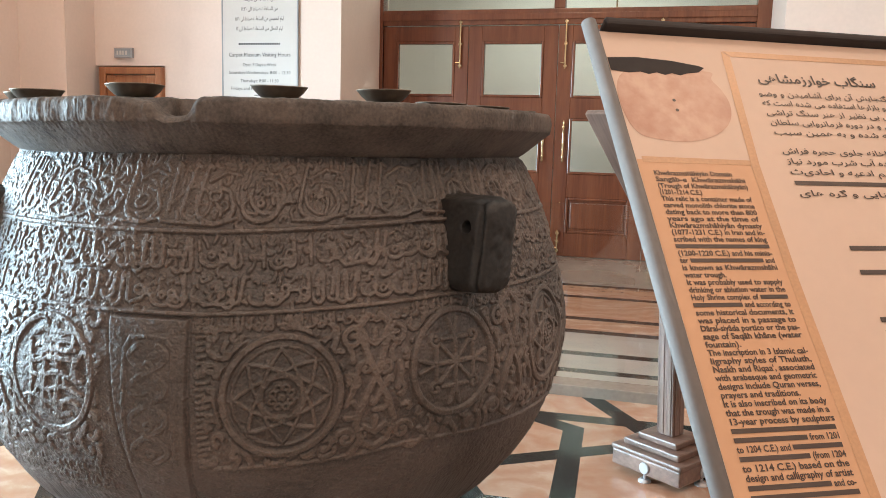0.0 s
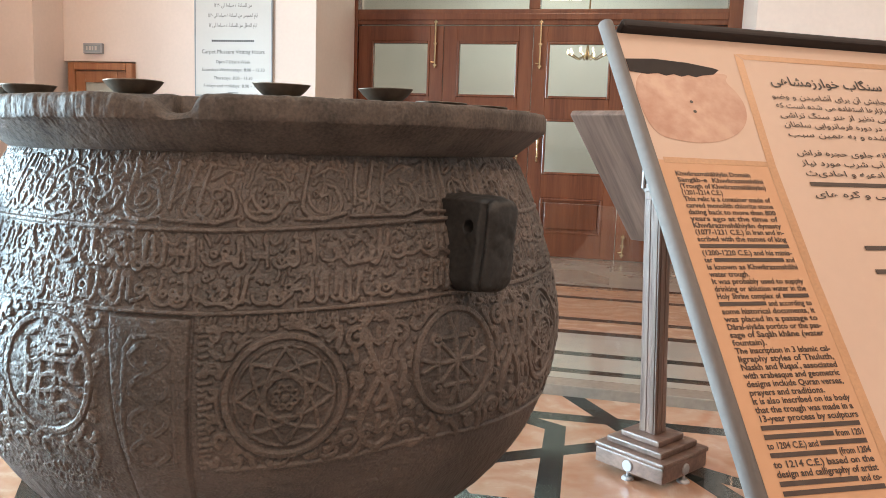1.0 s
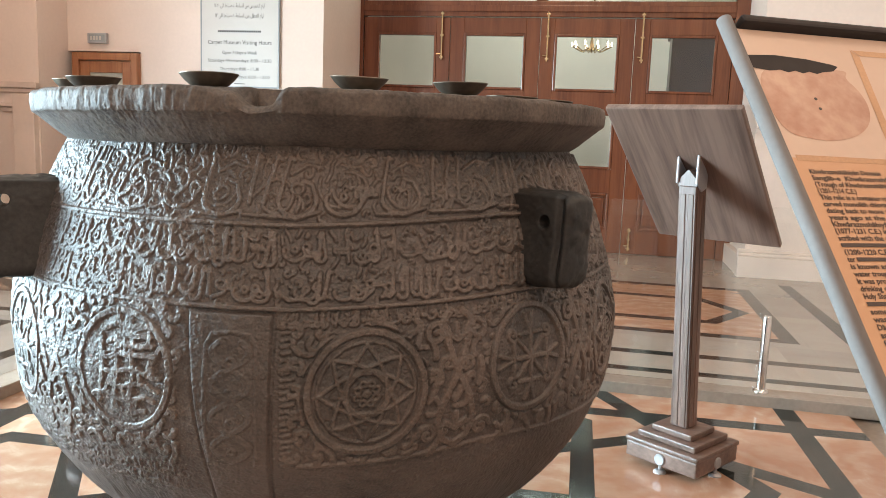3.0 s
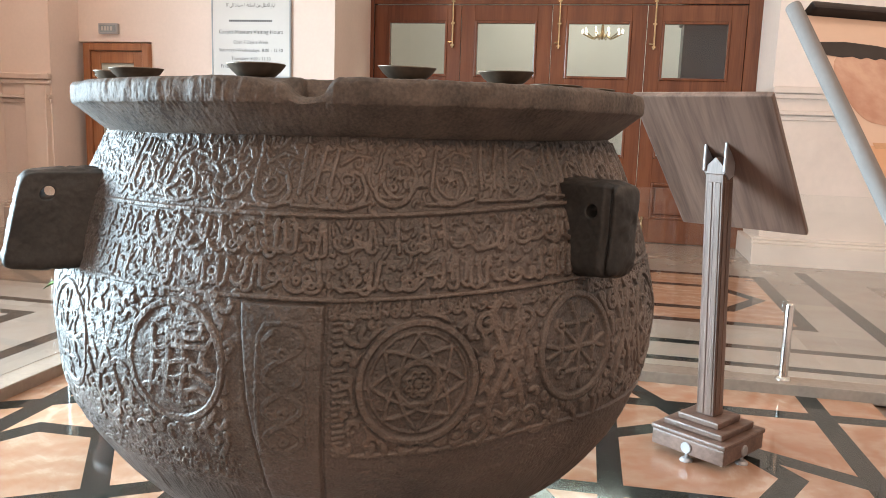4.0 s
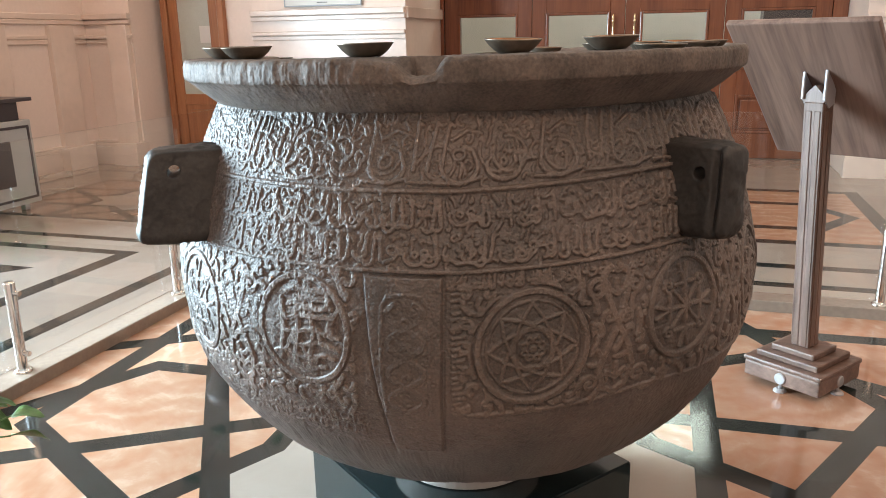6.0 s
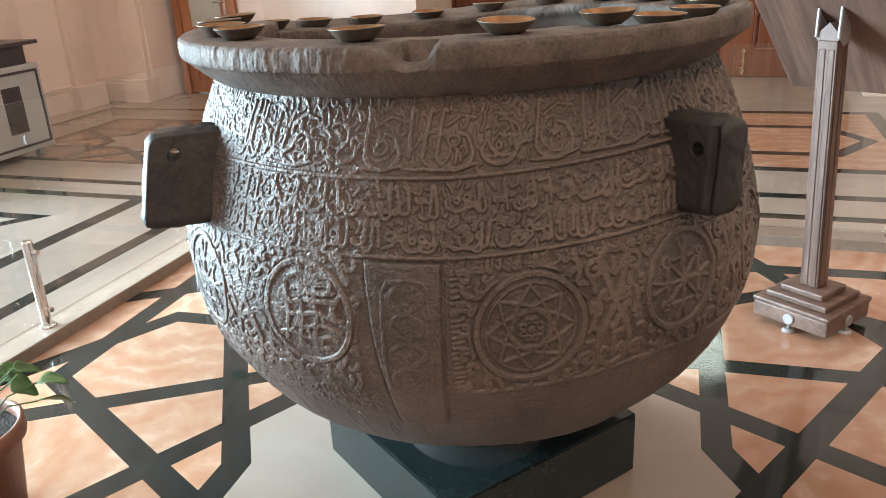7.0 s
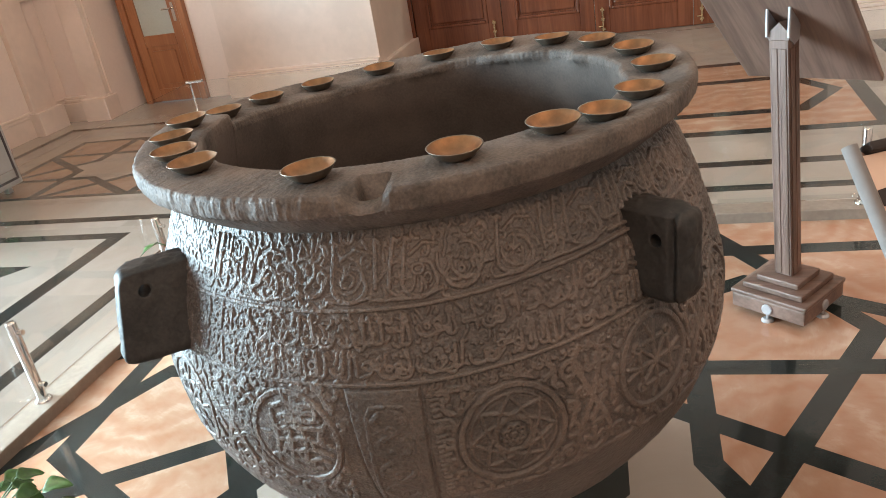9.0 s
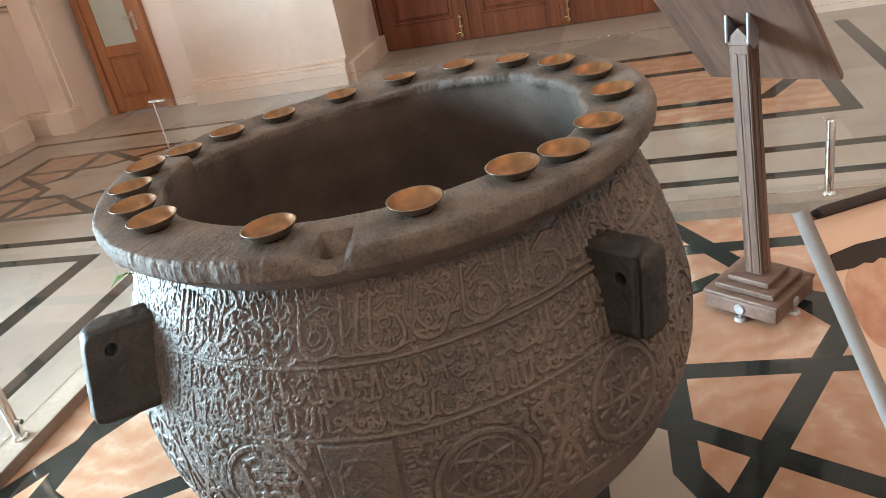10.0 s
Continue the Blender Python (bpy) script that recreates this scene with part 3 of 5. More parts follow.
# ---- wide wooden doors ----
def double_doors():
    root = empty("door_1", Matrix.Translation((0, DOOR_Y, 0)))
    structure(root, "wide red-brown wooden doors of four glazed leaves under a transom, closed", "door")
    bm = box(-2.81, -2.80 + 0.03, -0.06, 0.10, 0, 3.9, 0.004, 1)
    box(1.33 - 0.03, 1.44, -0.06, 0.10, 0, 3.9, 0.004, 1, bm)
    box(-2.77, 1.30, -0.05, 0.10, 2.57, 2.74, 0.008, 2, bm)
    box(-2.77, 1.30, -0.075, -0.05, 2.62, 2.69, 0.008, 2, bm)
    box(-2.77, 1.30, -0.05, 0.10, 3.75, 3.9, 0.008, 1, bm)
    for x in (-0.735,):
        box(x - 0.06, x + 0.06, -0.05, 0.10, 2.74, 3.75, 0.006, 1, bm)
    part("door_frame", bm, M_DOOR, root)
    for i in range(2):
        x0 = -2.77 + i * 2.095
        part("transom_pane", box(x0, x0 + 1.97, 0.02, 0.028, 2.74, 3.75), M_GLASS, root)
    for i in range(4):
        x0, x1 = -2.768 + 1.017 * i + 0.003, -2.768 + 1.017 * (i + 1) - 0.003
        cx = (x0 + x1) / 2
        leaf = empty("door_leaf")
        leaf.parent = root
        px0, px1 = cx - 0.35, cx + 0.35
        bm = bmesh.new()
        y0, y1 = -0.03, 0.03
        box(x0, px0, y0, y1, 0.005, 2.56, 0.004, 1, bm)
        box(px1, x1, y0, y1, 0.005, 2.56, 0.004, 1, bm)
        for a, b in ((0.005, 0.27), (0.67, 0.935), (1.55, 1.775), (2.39, 2.56)):
            box(px0, px1, y0, y1, a, b, 0.004, 1, bm)
        part("stiles", bm, M_DOOR, leaf)
        for a, b in ((0.935, 1.55), (1.775, 2.39)):
            bm = bmesh.new()
            w = 0.028
            for s in ((px0, px0 + w, a, b), (px1 - w, px1, a, b), (px0 + w, px1 - w, a, a + w), (px0 + w, px1 - w, b - w, b)):
                box(s[0], s[1], y0 - 0.012, y1, s[2], s[3], 0.008, 2, bm)
            part("glazing_bead", bm, M_DOOR, leaf)
            ob = part("pane", box(px0 + w, px1 - w, 0.0, 0.006, a + w, b - w), M_GLASS, leaf)
            ob.visible_shadow = False
        bm = box(px0, px1, -0.005, 0.02, 0.27, 0.67)
        box(px0 + 0.05, px1 - 0.05, -0.018, 0.0, 0.32, 0.62, 0.014, 2, bm)
        for s in ((px0, px0 + 0.03, 0.27, 0.67), (px1 - 0.03, px1, 0.27, 0.67), (px0 + 0.03, px1 - 0.03, 0.27, 0.30), (px0 + 0.03, px1 - 0.03, 0.64, 0.67)):
            box(s[0], s[1], -0.038, 0.0, s[2], s[3], 0.01, 2, bm)
        part("panel", bm, M_DOOR, leaf)
        if i in (0, 2, 3):
            bx = x1 - 0.09 if i == 0 else x0 + 0.08
            for z0, z1 in ((2.09, 2.63), (0.04, 0.30)):
                bm = tube([(bx, -0.055, z0), (bx, -0.055, z1)], 0.011, 10)
                for zz in (z0 + 0.03, (z0 + z1) / 2, z1 - 0.03):
                    box(bx - 0.022, bx + 0.022, -0.06, -0.03, zz - 0.012, zz + 0.012, 0.003, 1, bm)
                tube([(bx, -0.055, z0 + 0.06), (bx - 0.05, -0.075, z0 + 0.06)], 0.008, 8, bm)
                part("bolt", bm, M_BRASS, leaf, "brass door bolt")
        if i in (1, 2):
            hx = x1 - 0.12 if i == 1 else x0 + 0.10
            prof = [(0.0, 1.53), (0.010, 1.525), (0.016, 1.50), (0.010, 1.47), (0.02, 1.455), (0.012, 1.44), (0.012, 1.36), (0.02, 1.30), (0.012, 1.24), (0.012, 1.14), (0.02, 1.125), (0.010, 1.11), (0.016, 1.08), (0.0, 1.05)]
            bm = lathe(prof, 12, m=Matrix.Translation((hx, -0.075, 0)))
            for z in (1.13, 1.45):
                tube([(hx, -0.03, z), (hx, -0.075, z)], 0.010, 8, bm)
            part("pull_handle", bm, M_BRASS, leaf, "turned brass pull handle", smooth=True)
    return root


# ---- single door, notice and small sign ----
def single_door():
    root = empty("door_2", Matrix.Translation((0, 7.95, 0)))
    structure(root, "single orange-brown wooden door with a frosted glass light, closed", "door")
    bm = bmesh.new()
    box(-5.71, -5.63, -0.05, 0.1, 0, 1.98, 0.008, 1, bm)
    box(-4.995, -4.915, -0.05, 0.1, 0, 1.98, 0.008, 1, bm)
    box(-5.63, -4.995, -0.05, 0.1, 1.90, 1.98, 0.008, 1, bm)
    part("door_frame", bm, M_DOOR2, root)
    bm = bmesh.new()
    x0, x1 = -5.627, -4.998
    for s in ((x0, x0 + 0.115, 0.01, 1.895), (x1 - 0.115, x1, 0.01, 1.895)):
        box(s[0], s[1], -0.02, 0.02, s[2], s[3], 0.004, 1, bm)
    for a, b in ((0.01, 0.15), (0.62, 0.74), (1.77, 1.895)):
        box(x0 + 0.115, x1 - 0.115, -0.02, 0.02, a, b, 0.004, 1, bm)
    box(x0 + 0.115, x1 - 0.115, -0.005, 0.01, 0.15, 0.62, 0, 1, bm)
    box(x0 + 0.17, x1 - 0.17, -0.016, 0.0, 0.20, 0.57, 0.010, 2, bm)
    part("leaf", bm, M_DOOR2, root)
    part("pane", box(x0 + 0.115, x1 - 0.115, -0.004, 0.004, 0.74, 1.77), M_FROST, root, "frosted glass door light")
    bm = box(x1 - 0.075, x1 - 0.035, -0.03, -0.02, 0.86, 1.06, 0.004, 1)
    tube([(x1 - 0.055, -0.025, 1.0), (x1 - 0.055, -0.07, 1.0), (x1 - 0.16, -0.07, 1.0)], 0.009, 8, bm)
    part("door_handle", bm, M_STEEL, root)
    part("paper_note", box(-5.25, -5.11, -0.009, -0.006, 1.30, 1.48), M_WHITE, root, "small white paper note")


def text(body, size, m, material, name="lettering", align="LEFT", width=0.0, bold=0.0):
    """Flat lettering as a mesh; bold thickens the strokes, width squeezes or spreads the line to fit."""
    cu = bpy.data.curves.new(name, "FONT")
    cu.body, cu.size, cu.align_x = body, size, align
    cu.resolution_u = 2
    cu.offset = bold
    tmp = bpy.data.objects.new("tmp", cu)
    scene.collection.objects.link(tmp)
    bpy.context.view_layer.update()
    me = bpy.data.meshes.new_from_object(tmp.evaluated_get(bpy.context.evaluated_depsgraph_get()))
    bpy.data.objects.remove(tmp)
    bpy.data.curves.remove(cu)
    sx = 1.0
    if width and len(me.vertices):
        xs = [v.co.x for v in me.vertices]
        sx = width / max(1e-4, max(xs) - min(xs))
    bm = bmesh.new()
    bm.from_mesh(me)
    bpy.data.meshes.remove(me)
    bmesh.ops.transform(bm, matrix=m @ Matrix.Diagonal((sx, 1, 1, 1)), verts=bm.verts[:])
    return bm


SHAPES = {"آ": 0xFE81, "ا": 0xFE8D, "ب": 0xFE8F, "ة": 0xFE93, "ت": 0xFE95, "ج": 0xFE9D, "ح": 0xFEA1, "خ": 0xFEA5, "د": 0xFEA9, "ر": 0xFEAD, "ز": 0xFEAF,
          "س": 0xFEB1, "ش": 0xFEB5, "ص": 0xFEB9, "ض": 0xFEBD, "ط": 0xFEC1, "ظ": 0xFEC5, "ع": 0xFEC9, "ف": 0xFED1, "ق": 0xFED5, "ل": 0xFEDD, "م": 0xFEE1, "ن": 0xFEE5,
          "ه": 0xFEE9, "و": 0xFEED, "ى": 0xFEEF, "ي": 0xFEF1, "پ": 0xFB56, "چ": 0xFB7A, "ک": 0xFB8E, "گ": 0xFB92, "ی": 0xFBFC}
ALONE = "آاةدرزوى"  # letters that do not join the one after


def joined(body):
    """Persian or Arabic text as joined letter shapes, in drawing order from the left."""
    out = []
    for i, c in enumerate(body):
        if c not in SHAPES:
            out.append(c)
            continue
        before = i > 0 and body[i - 1] in SHAPES and body[i - 1] not in ALONE
        after = i + 1 < len(body) and body[i + 1] in SHAPES and c not in ALONE
        out.append(chr(SHAPES[c] + (3 if before and after else 2 if after else 1 if before else 0)))
    line, digits = [], []
    for c in reversed(out):
        if c.isdigit() or c == ":":
            digits.insert(0, c)
            continue
        line += digits + [c]
        digits = []
    return "".join(line + digits)


def notice():
    root = empty("notice_board", Matrix.Translation((-3.71, SIGN_Y - 0.02, 0)))
    hw = 0.425
    part("board", box(-hw, hw, -0.012, 0.012, 1.66, 3.05, 0.002, 1), M_WHITE, root)
    bm = bmesh.new()
    for s in ((-hw - 0.014, -hw, 1.646, 3.064), (hw, hw + 0.014, 1.646, 3.064), (-hw, hw, 1.646, 1.66), (-hw, hw, 3.05, 3.064)):
        box(s[0], s[1], -0.016, 0.014, s[2], s[3], 0.002, 1, bm)
    part("frame", bm, M_GREY, root, "thin dark frame")
    turn = Matrix.Rotation(radians(90), 4, "X")

    def put(s, z, size, w):
        part("lettering", text(s, size, Matrix.Translation((0, -0.0145, z)) @ turn, M_INK, align="CENTER", width=w), M_INK, root)

    put("Carpet Museum Visiting Hours", 2.085, 0.06, 0.71)
    put("Open 7 Days a Week", 1.985, 0.05, 0.39)
    put("Saturdays-Wednesdays: 8:00 - 12:30", 1.905, 0.048, 0.71)
    put("Thursdays: 8:00 - 11:30", 1.82, 0.048, 0.44)
    put("Fridays and Holidays: 8:00 - 12:00", 1.74, 0.048, 0.67)
    for body, z, size, w in (("ساعات عمل متحف السجاد", 2.77, 0.085, 0.70), ("من السبت الى الاربعاء", 2.655, 0.055, 0.36), ("من الساعة ۸ صباحا الى ۱۲:۳۰", 2.555, 0.055, 0.42),
                             ("ايام الخميس من الساعة ۸ صباحا الى ۱۱:۳۰", 2.455, 0.055, 0.56), ("ايام العطل من الساعة ۸ صباحا الى ۱۲", 2.355, 0.055, 0.54)):
        put(joined(body), z, size, w)
    bm = bmesh.new()
    for k in range(24):
        box(-0.24 + 0.02 * k, -0.225 + 0.02 * k, -0.0145, -0.0135, 2.205, 2.225, 0, 1, bm)
    part("dotted_rule", bm, M_INK, root)
    part("writing_bar", box(-0.25, 0.25, -0.0145, -0.0135, 2.90, 2.93), M_INK, root)
    part("writing_bar", box(-0.06, 0.06, -0.0145, -0.0135, 1.681, 1.689), M_INK, root)
    return tagged(root, "tall white notice board with museum visiting hours on the wall", "notice board")


def chandelier(x, y, z):
    root = empty("chandelier", Matrix.Translation((x, y, z)))
    part("chain", tube([(0, 0, 0.3), (0, 0, WALL_H - z)], 0.012, 8), M_BRASS, root)
    part("hub", lathe([(0.0, 0.32), (0.02, 0.28), (0.015, 0.15), (0.03, 0.0), (0.02, -0.05), (0.0, -0.07)], 16), M_BRASS, root, smooth=True)
    for k in range(10):
        a = 2 * math.pi * k / 10
        c, q = math.cos(a), math.sin(a)
        arm = part("arm", tube([(0.04 * c, 0.04 * q, 0.0), (0.14 * c, 0.14 * q, -0.05), (0.27 * c, 0.27 * q, 0.02)], 0.008, 8), M_BRASS, root)
        part("bulb", lathe([(0.0, 0.08), (0.010, 0.07), (0.015, 0.05), (0.009, 0.03), (0.009, 0.02)], 10, m=Matrix.Translation((0.27 * c, 0.27 * q, 0))), M_LAMP, arm, smooth=True)
    return tagged(root, "brass chandelier with glowing bulbs in the room behind the doors", "chandelier")


# added behind the pane to imitate a chandelier's reflection in the door glass
chandelier(-0.24, 11.5, 2.52)
# dark block added behind the fourth leaf so that its panes look darker
root = empty("cabinet", Matrix.Translation((0, 0, 0)))
part("body", box(0.80, 1.75, 11.0, 11.5, 0.0, 2.62, 0.01, 1), M_DESKDARK, root)
part("cornice", box(0.77, 1.78, 10.97, 11.5, 2.62, 2.70, 0.01, 1), M_DESKDARK, root)
tagged(root, "tall dark cabinet in the room behind the doors", "cabinet")
double_doors()
single_door()
notice()
root = empty("exit_sign", Matrix.Translation((-5.41, 7.955, 2.135)))
part("case", box(-0.115, 0.115, -0.03, 0.014, -0.055, 0.055, 0.006, 2), M_ALU, root)
part("face", box(-0.095, 0.095, -0.034, -0.03, -0.038, 0.038), M_GREY, root)
bm = bmesh.new()
for i, w in enumerate((0.02, 0.026, 0.018, 0.024)):
    box(-0.075 + i * 0.036, -0.075 + i * 0.036 + w, -0.036, -0.034, -0.022, 0.022, 0, 1, bm)
part("writing_bars", bm, M_WHITE, root)
tagged(root, "small grey box sign on the wall above the door", "sign")


# ---- lecterns with information boards ----
def lectern_stand(root, m, height, lean=(0.0, 0.0)):
    """Square walnut column on a stepped foot; m places it at the floor, lean tips the column a little."""
    def put(name, bm, material, parent, label=""):
        bmesh.ops.transform(bm, matrix=m, verts=bm.verts[:])
        if name.startswith("column"):
            for v in bm.verts:
                v.co.x += lean[0] * (v.co.z - 0.15)
                v.co.y += lean[1] * (v.co.z - 0.15)
        return part(name, bm, material, parent, label)
    foot = put("foot", box(-0.150, 0.150, -0.150, 0.150, 0.025, 0.085, 0.006, 2), M_WALNUT_FOOT, root)
    put("foot_moulding", box(-0.155, 0.155, -0.155, 0.155, 0.086, 0.105, 0.007, 2), M_WALNUT_FOOT, root)
    put("foot_step", box(-0.122, 0.122, -0.122, 0.122, 0.1055, 0.13, 0.006, 2), M_WALNUT_FOOT, root)
    put("foot_top_step", box(-0.085, 0.085, -0.085, 0.085, 0.1305, 0.155, 0.006, 2), M_WALNUT_FOOT, root)
    col = bmesh.new()
    box(-0.036, 0.036, -0.036, 0.036, 0.155, height, 0.003, 1, col)
    column = put("column", col, M_WALNUT, root)
    for k in range(4):
        r = Matrix.Rotation(radians(90 * k), 4, "Z")
        for x in (-0.016, 0.016):
            put("column_strip", box(x - 0.011, x + 0.011, -0.0382, -0.0355, 0.16, height - 0.03, 0.002, 1, m=r), M_WALNUT, column)
    for a in range(4):
        r = Matrix.Rotation(radians(90 * a), 4, "Z")
        bm = lathe([(0.0, 0.006), (0.019, 0.006), (0.022, 0.003), (0.022, -0.002)], 20, m=r @ Matrix.Translation((0, -0.151, 0.052)) @ Matrix.Rotation(radians(90), 4, "X"))
        lathe([(0.0, 0.012), (0.016, 0.012), (0.024, 0.004), (0.024, 0.0), (0.0, 0.0)], 20, bm, r @ Matrix.Translation((0, -0.145, 0)))
        tube([r @ Vector((0, -0.145, 0.008)), r @ Vector((0, -0.145, 0.04))], 0.006, 8, bm)
        put("foot_glide", bm, M_ALU, root, "small round steel glide")
    return foot


def far_lectern():
    m = Matrix.Translation((0.452, 3.222, 0)) @ Matrix.Rotation(radians(-36), 4, "Z")
    root = empty("lectern")
    lectern_stand(root, m, 1.075, (-0.045, -0.02))
    m = Matrix.Translation((-0.042, -0.019, 0)) @ m
    # board: top edge nearer, bottom edge farther
    tl = Vector((0.079, 3.15, 1.352))
    tr, bl = tl + 0.5 * Vector((0.876, -0.482, 0)), tl + Vector((0.258, 0.469, -0.502))
    ux = (tr - tl).normalized()
    dn = (bl - tl)
    dn = (dn - ux * dn.dot(ux)).normalized()
    nz = ux.cross(dn).normalized()  # towards the back of the board
    w, h = (tr - tl).length, 0.728
    frame_m = Matrix(((ux.x, dn.x, nz.x, tl.x), (ux.y, dn.y, nz.y, tl.y), (ux.z, dn.z, nz.z, tl.z), (0, 0, 0, 1)))
    if nz.y > 0:
        side = -1
    else:
        side = 1
    board = part("board", box(0, w, 0, h, -0.012, 0.012, 0.006, 2), M_WALNUT_BOARD, root, "walnut veneer back of the slanting board")
    board.matrix_world = frame_m
    sheet = part("printed_sheet", box(0.02, w - 0.02, 0.02, h - 0.02, -0.016 * side - 0.002, -0.016 * side + 0.002), M_PAPER, root)
    sheet.matrix_world = frame_m
    # forked steel bracket between column and board
    for x in (-0.043, 0.037):
        bm = prism([(0.0, 0.0), (0.0, 0.10), (-0.008, 0.105), (-0.065, 0.03), (-0.065, -0.015), (-0.03, -0.03)], x, x + 0.006)
        bmesh.ops.transform(bm, matrix=m @ Matrix.Translation((0, -0.038, 1.085)) @ Matrix(((0, 0, 1, 0), (-1, 0, 0, 0), (0, 1, 0, 0), (0, 0, 0, 1))), verts=bm.verts[:])
        part("bracket_plate", bm, M_ALU, root, "bent steel bracket plate")
        bm = tube([(x + 0.003, -0.040, 1.085), (x + 0.003, -0.040, 1.188)], 0.006, 10)
        bmesh.ops.transform(bm, matrix=m, verts=bm.verts[:])
        part("bracket_edge", bm, M_ALU, root, "bent steel bracket edge")
    bm = prism([(-0.038, 1.075), (0.038, 1.075), (0.040, 1.095), (0.0, 1.135), (-0.040, 1.095)], -0.036, 0.036)
    bmesh.ops.transform(bm, matrix=m @ Matrix(((1, 0, 0, 0), (0, 0, -1, 0), (0, 1, 0, 0), (0, 0, 0, 1))), verts=bm.verts[:])
    part("column_head", bm, M_WALNUT, root)
    return tagged(root, "walnut-veneered lectern on a stepped square foot, seen from behind", "lectern", "lecterns")


NEAR_TL = Vector((0.236, 1.226, 1.372))
NEAR_DN = Vector((0.279, -0.561, -0.779)).normalized()
NEAR_UX = Vector((0.894, 0.448, -0.003))
NEAR_UX = (NEAR_UX - NEAR_DN * NEAR_UX.dot(NEAR_DN)).normalized()
NEAR_W, NEAR_H = 0.50, 0.735


def near_lectern():
    root = empty("lectern")
    nz = NEAR_UX.cross(-NEAR_DN).normalized()  # out of the printed face
    fm = Matrix(((NEAR_UX.x, -NEAR_DN.x, nz.x, NEAR_TL.x), (NEAR_UX.y, -NEAR_DN.y, nz.y, NEAR_TL.y), (NEAR_UX.z, -NEAR_DN.z, nz.z, NEAR_TL.z), (0, 0, 0, 1)))

    def put(name, bm, material, parent, label="", smooth=False):
        bmesh.ops.transform(bm, matrix=fm, verts=bm.verts[:])
        return part(name, bm, material, parent, label, smooth)

    W, H = NEAR_W, NEAR_H
    put("board", box(0.004, W - 0.004, -H + 0.004, -0.004, -0.022, -0.006, 0.003, 1), M_WALNUT_BOARD, root)
    for x in (-0.003, W + 0.003):
        bm = tube([(x, 0.004, -0.005), (x, -H - 0.004, -0.005)], 0.0095, 16)
        put("side_rail", bm, M_RAIL, root, "rounded matte aluminium edge rail", True)
    put("top_rail", box(0.012, W - 0.012, -0.010, 0.002, -0.018, 0.010, 0.004, 2), M_PRINT_DARK, root, "dark top edge rail")
    sheet = put("printed_sheet", box(0.006, W - 0.006, -H + 0.01, -0.011, -0.0055, -0.003), M_PAPER, root, "cream and orange printed information sheet")
    z = -0.0029

    # orange column for the English text, ochre borders
    def blob(name, pts, material, lift):
        bm = prism([(x, -y) for x, y in pts][::-1], z + 0.2 * lift, z + 0.2 * lift + 0.0001)
        return put(name, bm, material, sheet)
    blob("orange_column", [(0.0072, 0.207), (0.146, 0.207), (0.140, 0.36), (0.138, H - 0.012), (0.0072, H - 0.012)], M_PAPER2, 0.0)
    blob("border", [(0.014, 0.203), (0.147, 0.205), (0.146, 0.212), (0.014, 0.211)], M_BORDER, 0.0012)
    blob("border", [(0.164, 0.033), (0.174, 0.042), (0.157, 0.21), (0.151, 0.36), (0.149, H - 0.012), (0.138, H - 0.012), (0.140, 0.36), (0.146, 0.214)], M_BORDER, 0.0014)
    blob("border", [(0.166, 0.033), (W - 0.02, 0.033), (W - 0.02, 0.042), (0.1755, 0.042)], M_BORDER, 0.0012)
    # picture of the trough
    body = [(0.0072, 0.068), (0.10, 0.070), (0.137, 0.069), (0.142, 0.073), (0.134, 0.082), (0.146, 0.10), (0.150, 0.124), (0.141, 0.150), (0.118, 0.170), (0.085, 0.181), (0.05, 0.181), (0.0072, 0.170)]
    for _ in range(3):  # round off the corners
        body = [(p[0] * (1 - f) + q[0] * f, p[1] * (1 - f) + q[1] * f) for p, q in zip(body, body[1:] + body[:1]) for f in (0.25, 0.75)]
    blob("pictured_trough", body, M_PRINT_POT, 0.0008)
    blob("pictured_mouth", [(0.0072, 0.055), (0.045, 0.052), (0.09, 0.055), (0.124, 0.061), (0.132, 0.064), (0.122, 0.072), (0.105, 0.075), (0.096, 0.0785), (0.086, 0.0755), (0.076, 0.079), (0.066, 0.0755), (0.055, 0.079), (0.045, 0.0755), (0.03, 0.078), (0.0072, 0.075)], M_PRINT_DARK, 0.0022)
    for x, y in ((0.0765, 0.119), (0.0765, 0.134)):
        bm = lathe([(0.0, z + 0.0008), (0.0022, z + 0.0008), (0.0022, z + 0.0006)], 10, m=Matrix.Translation((x, -y, 0)))
        put("pictured_hole", bm, M_INK, sheet)
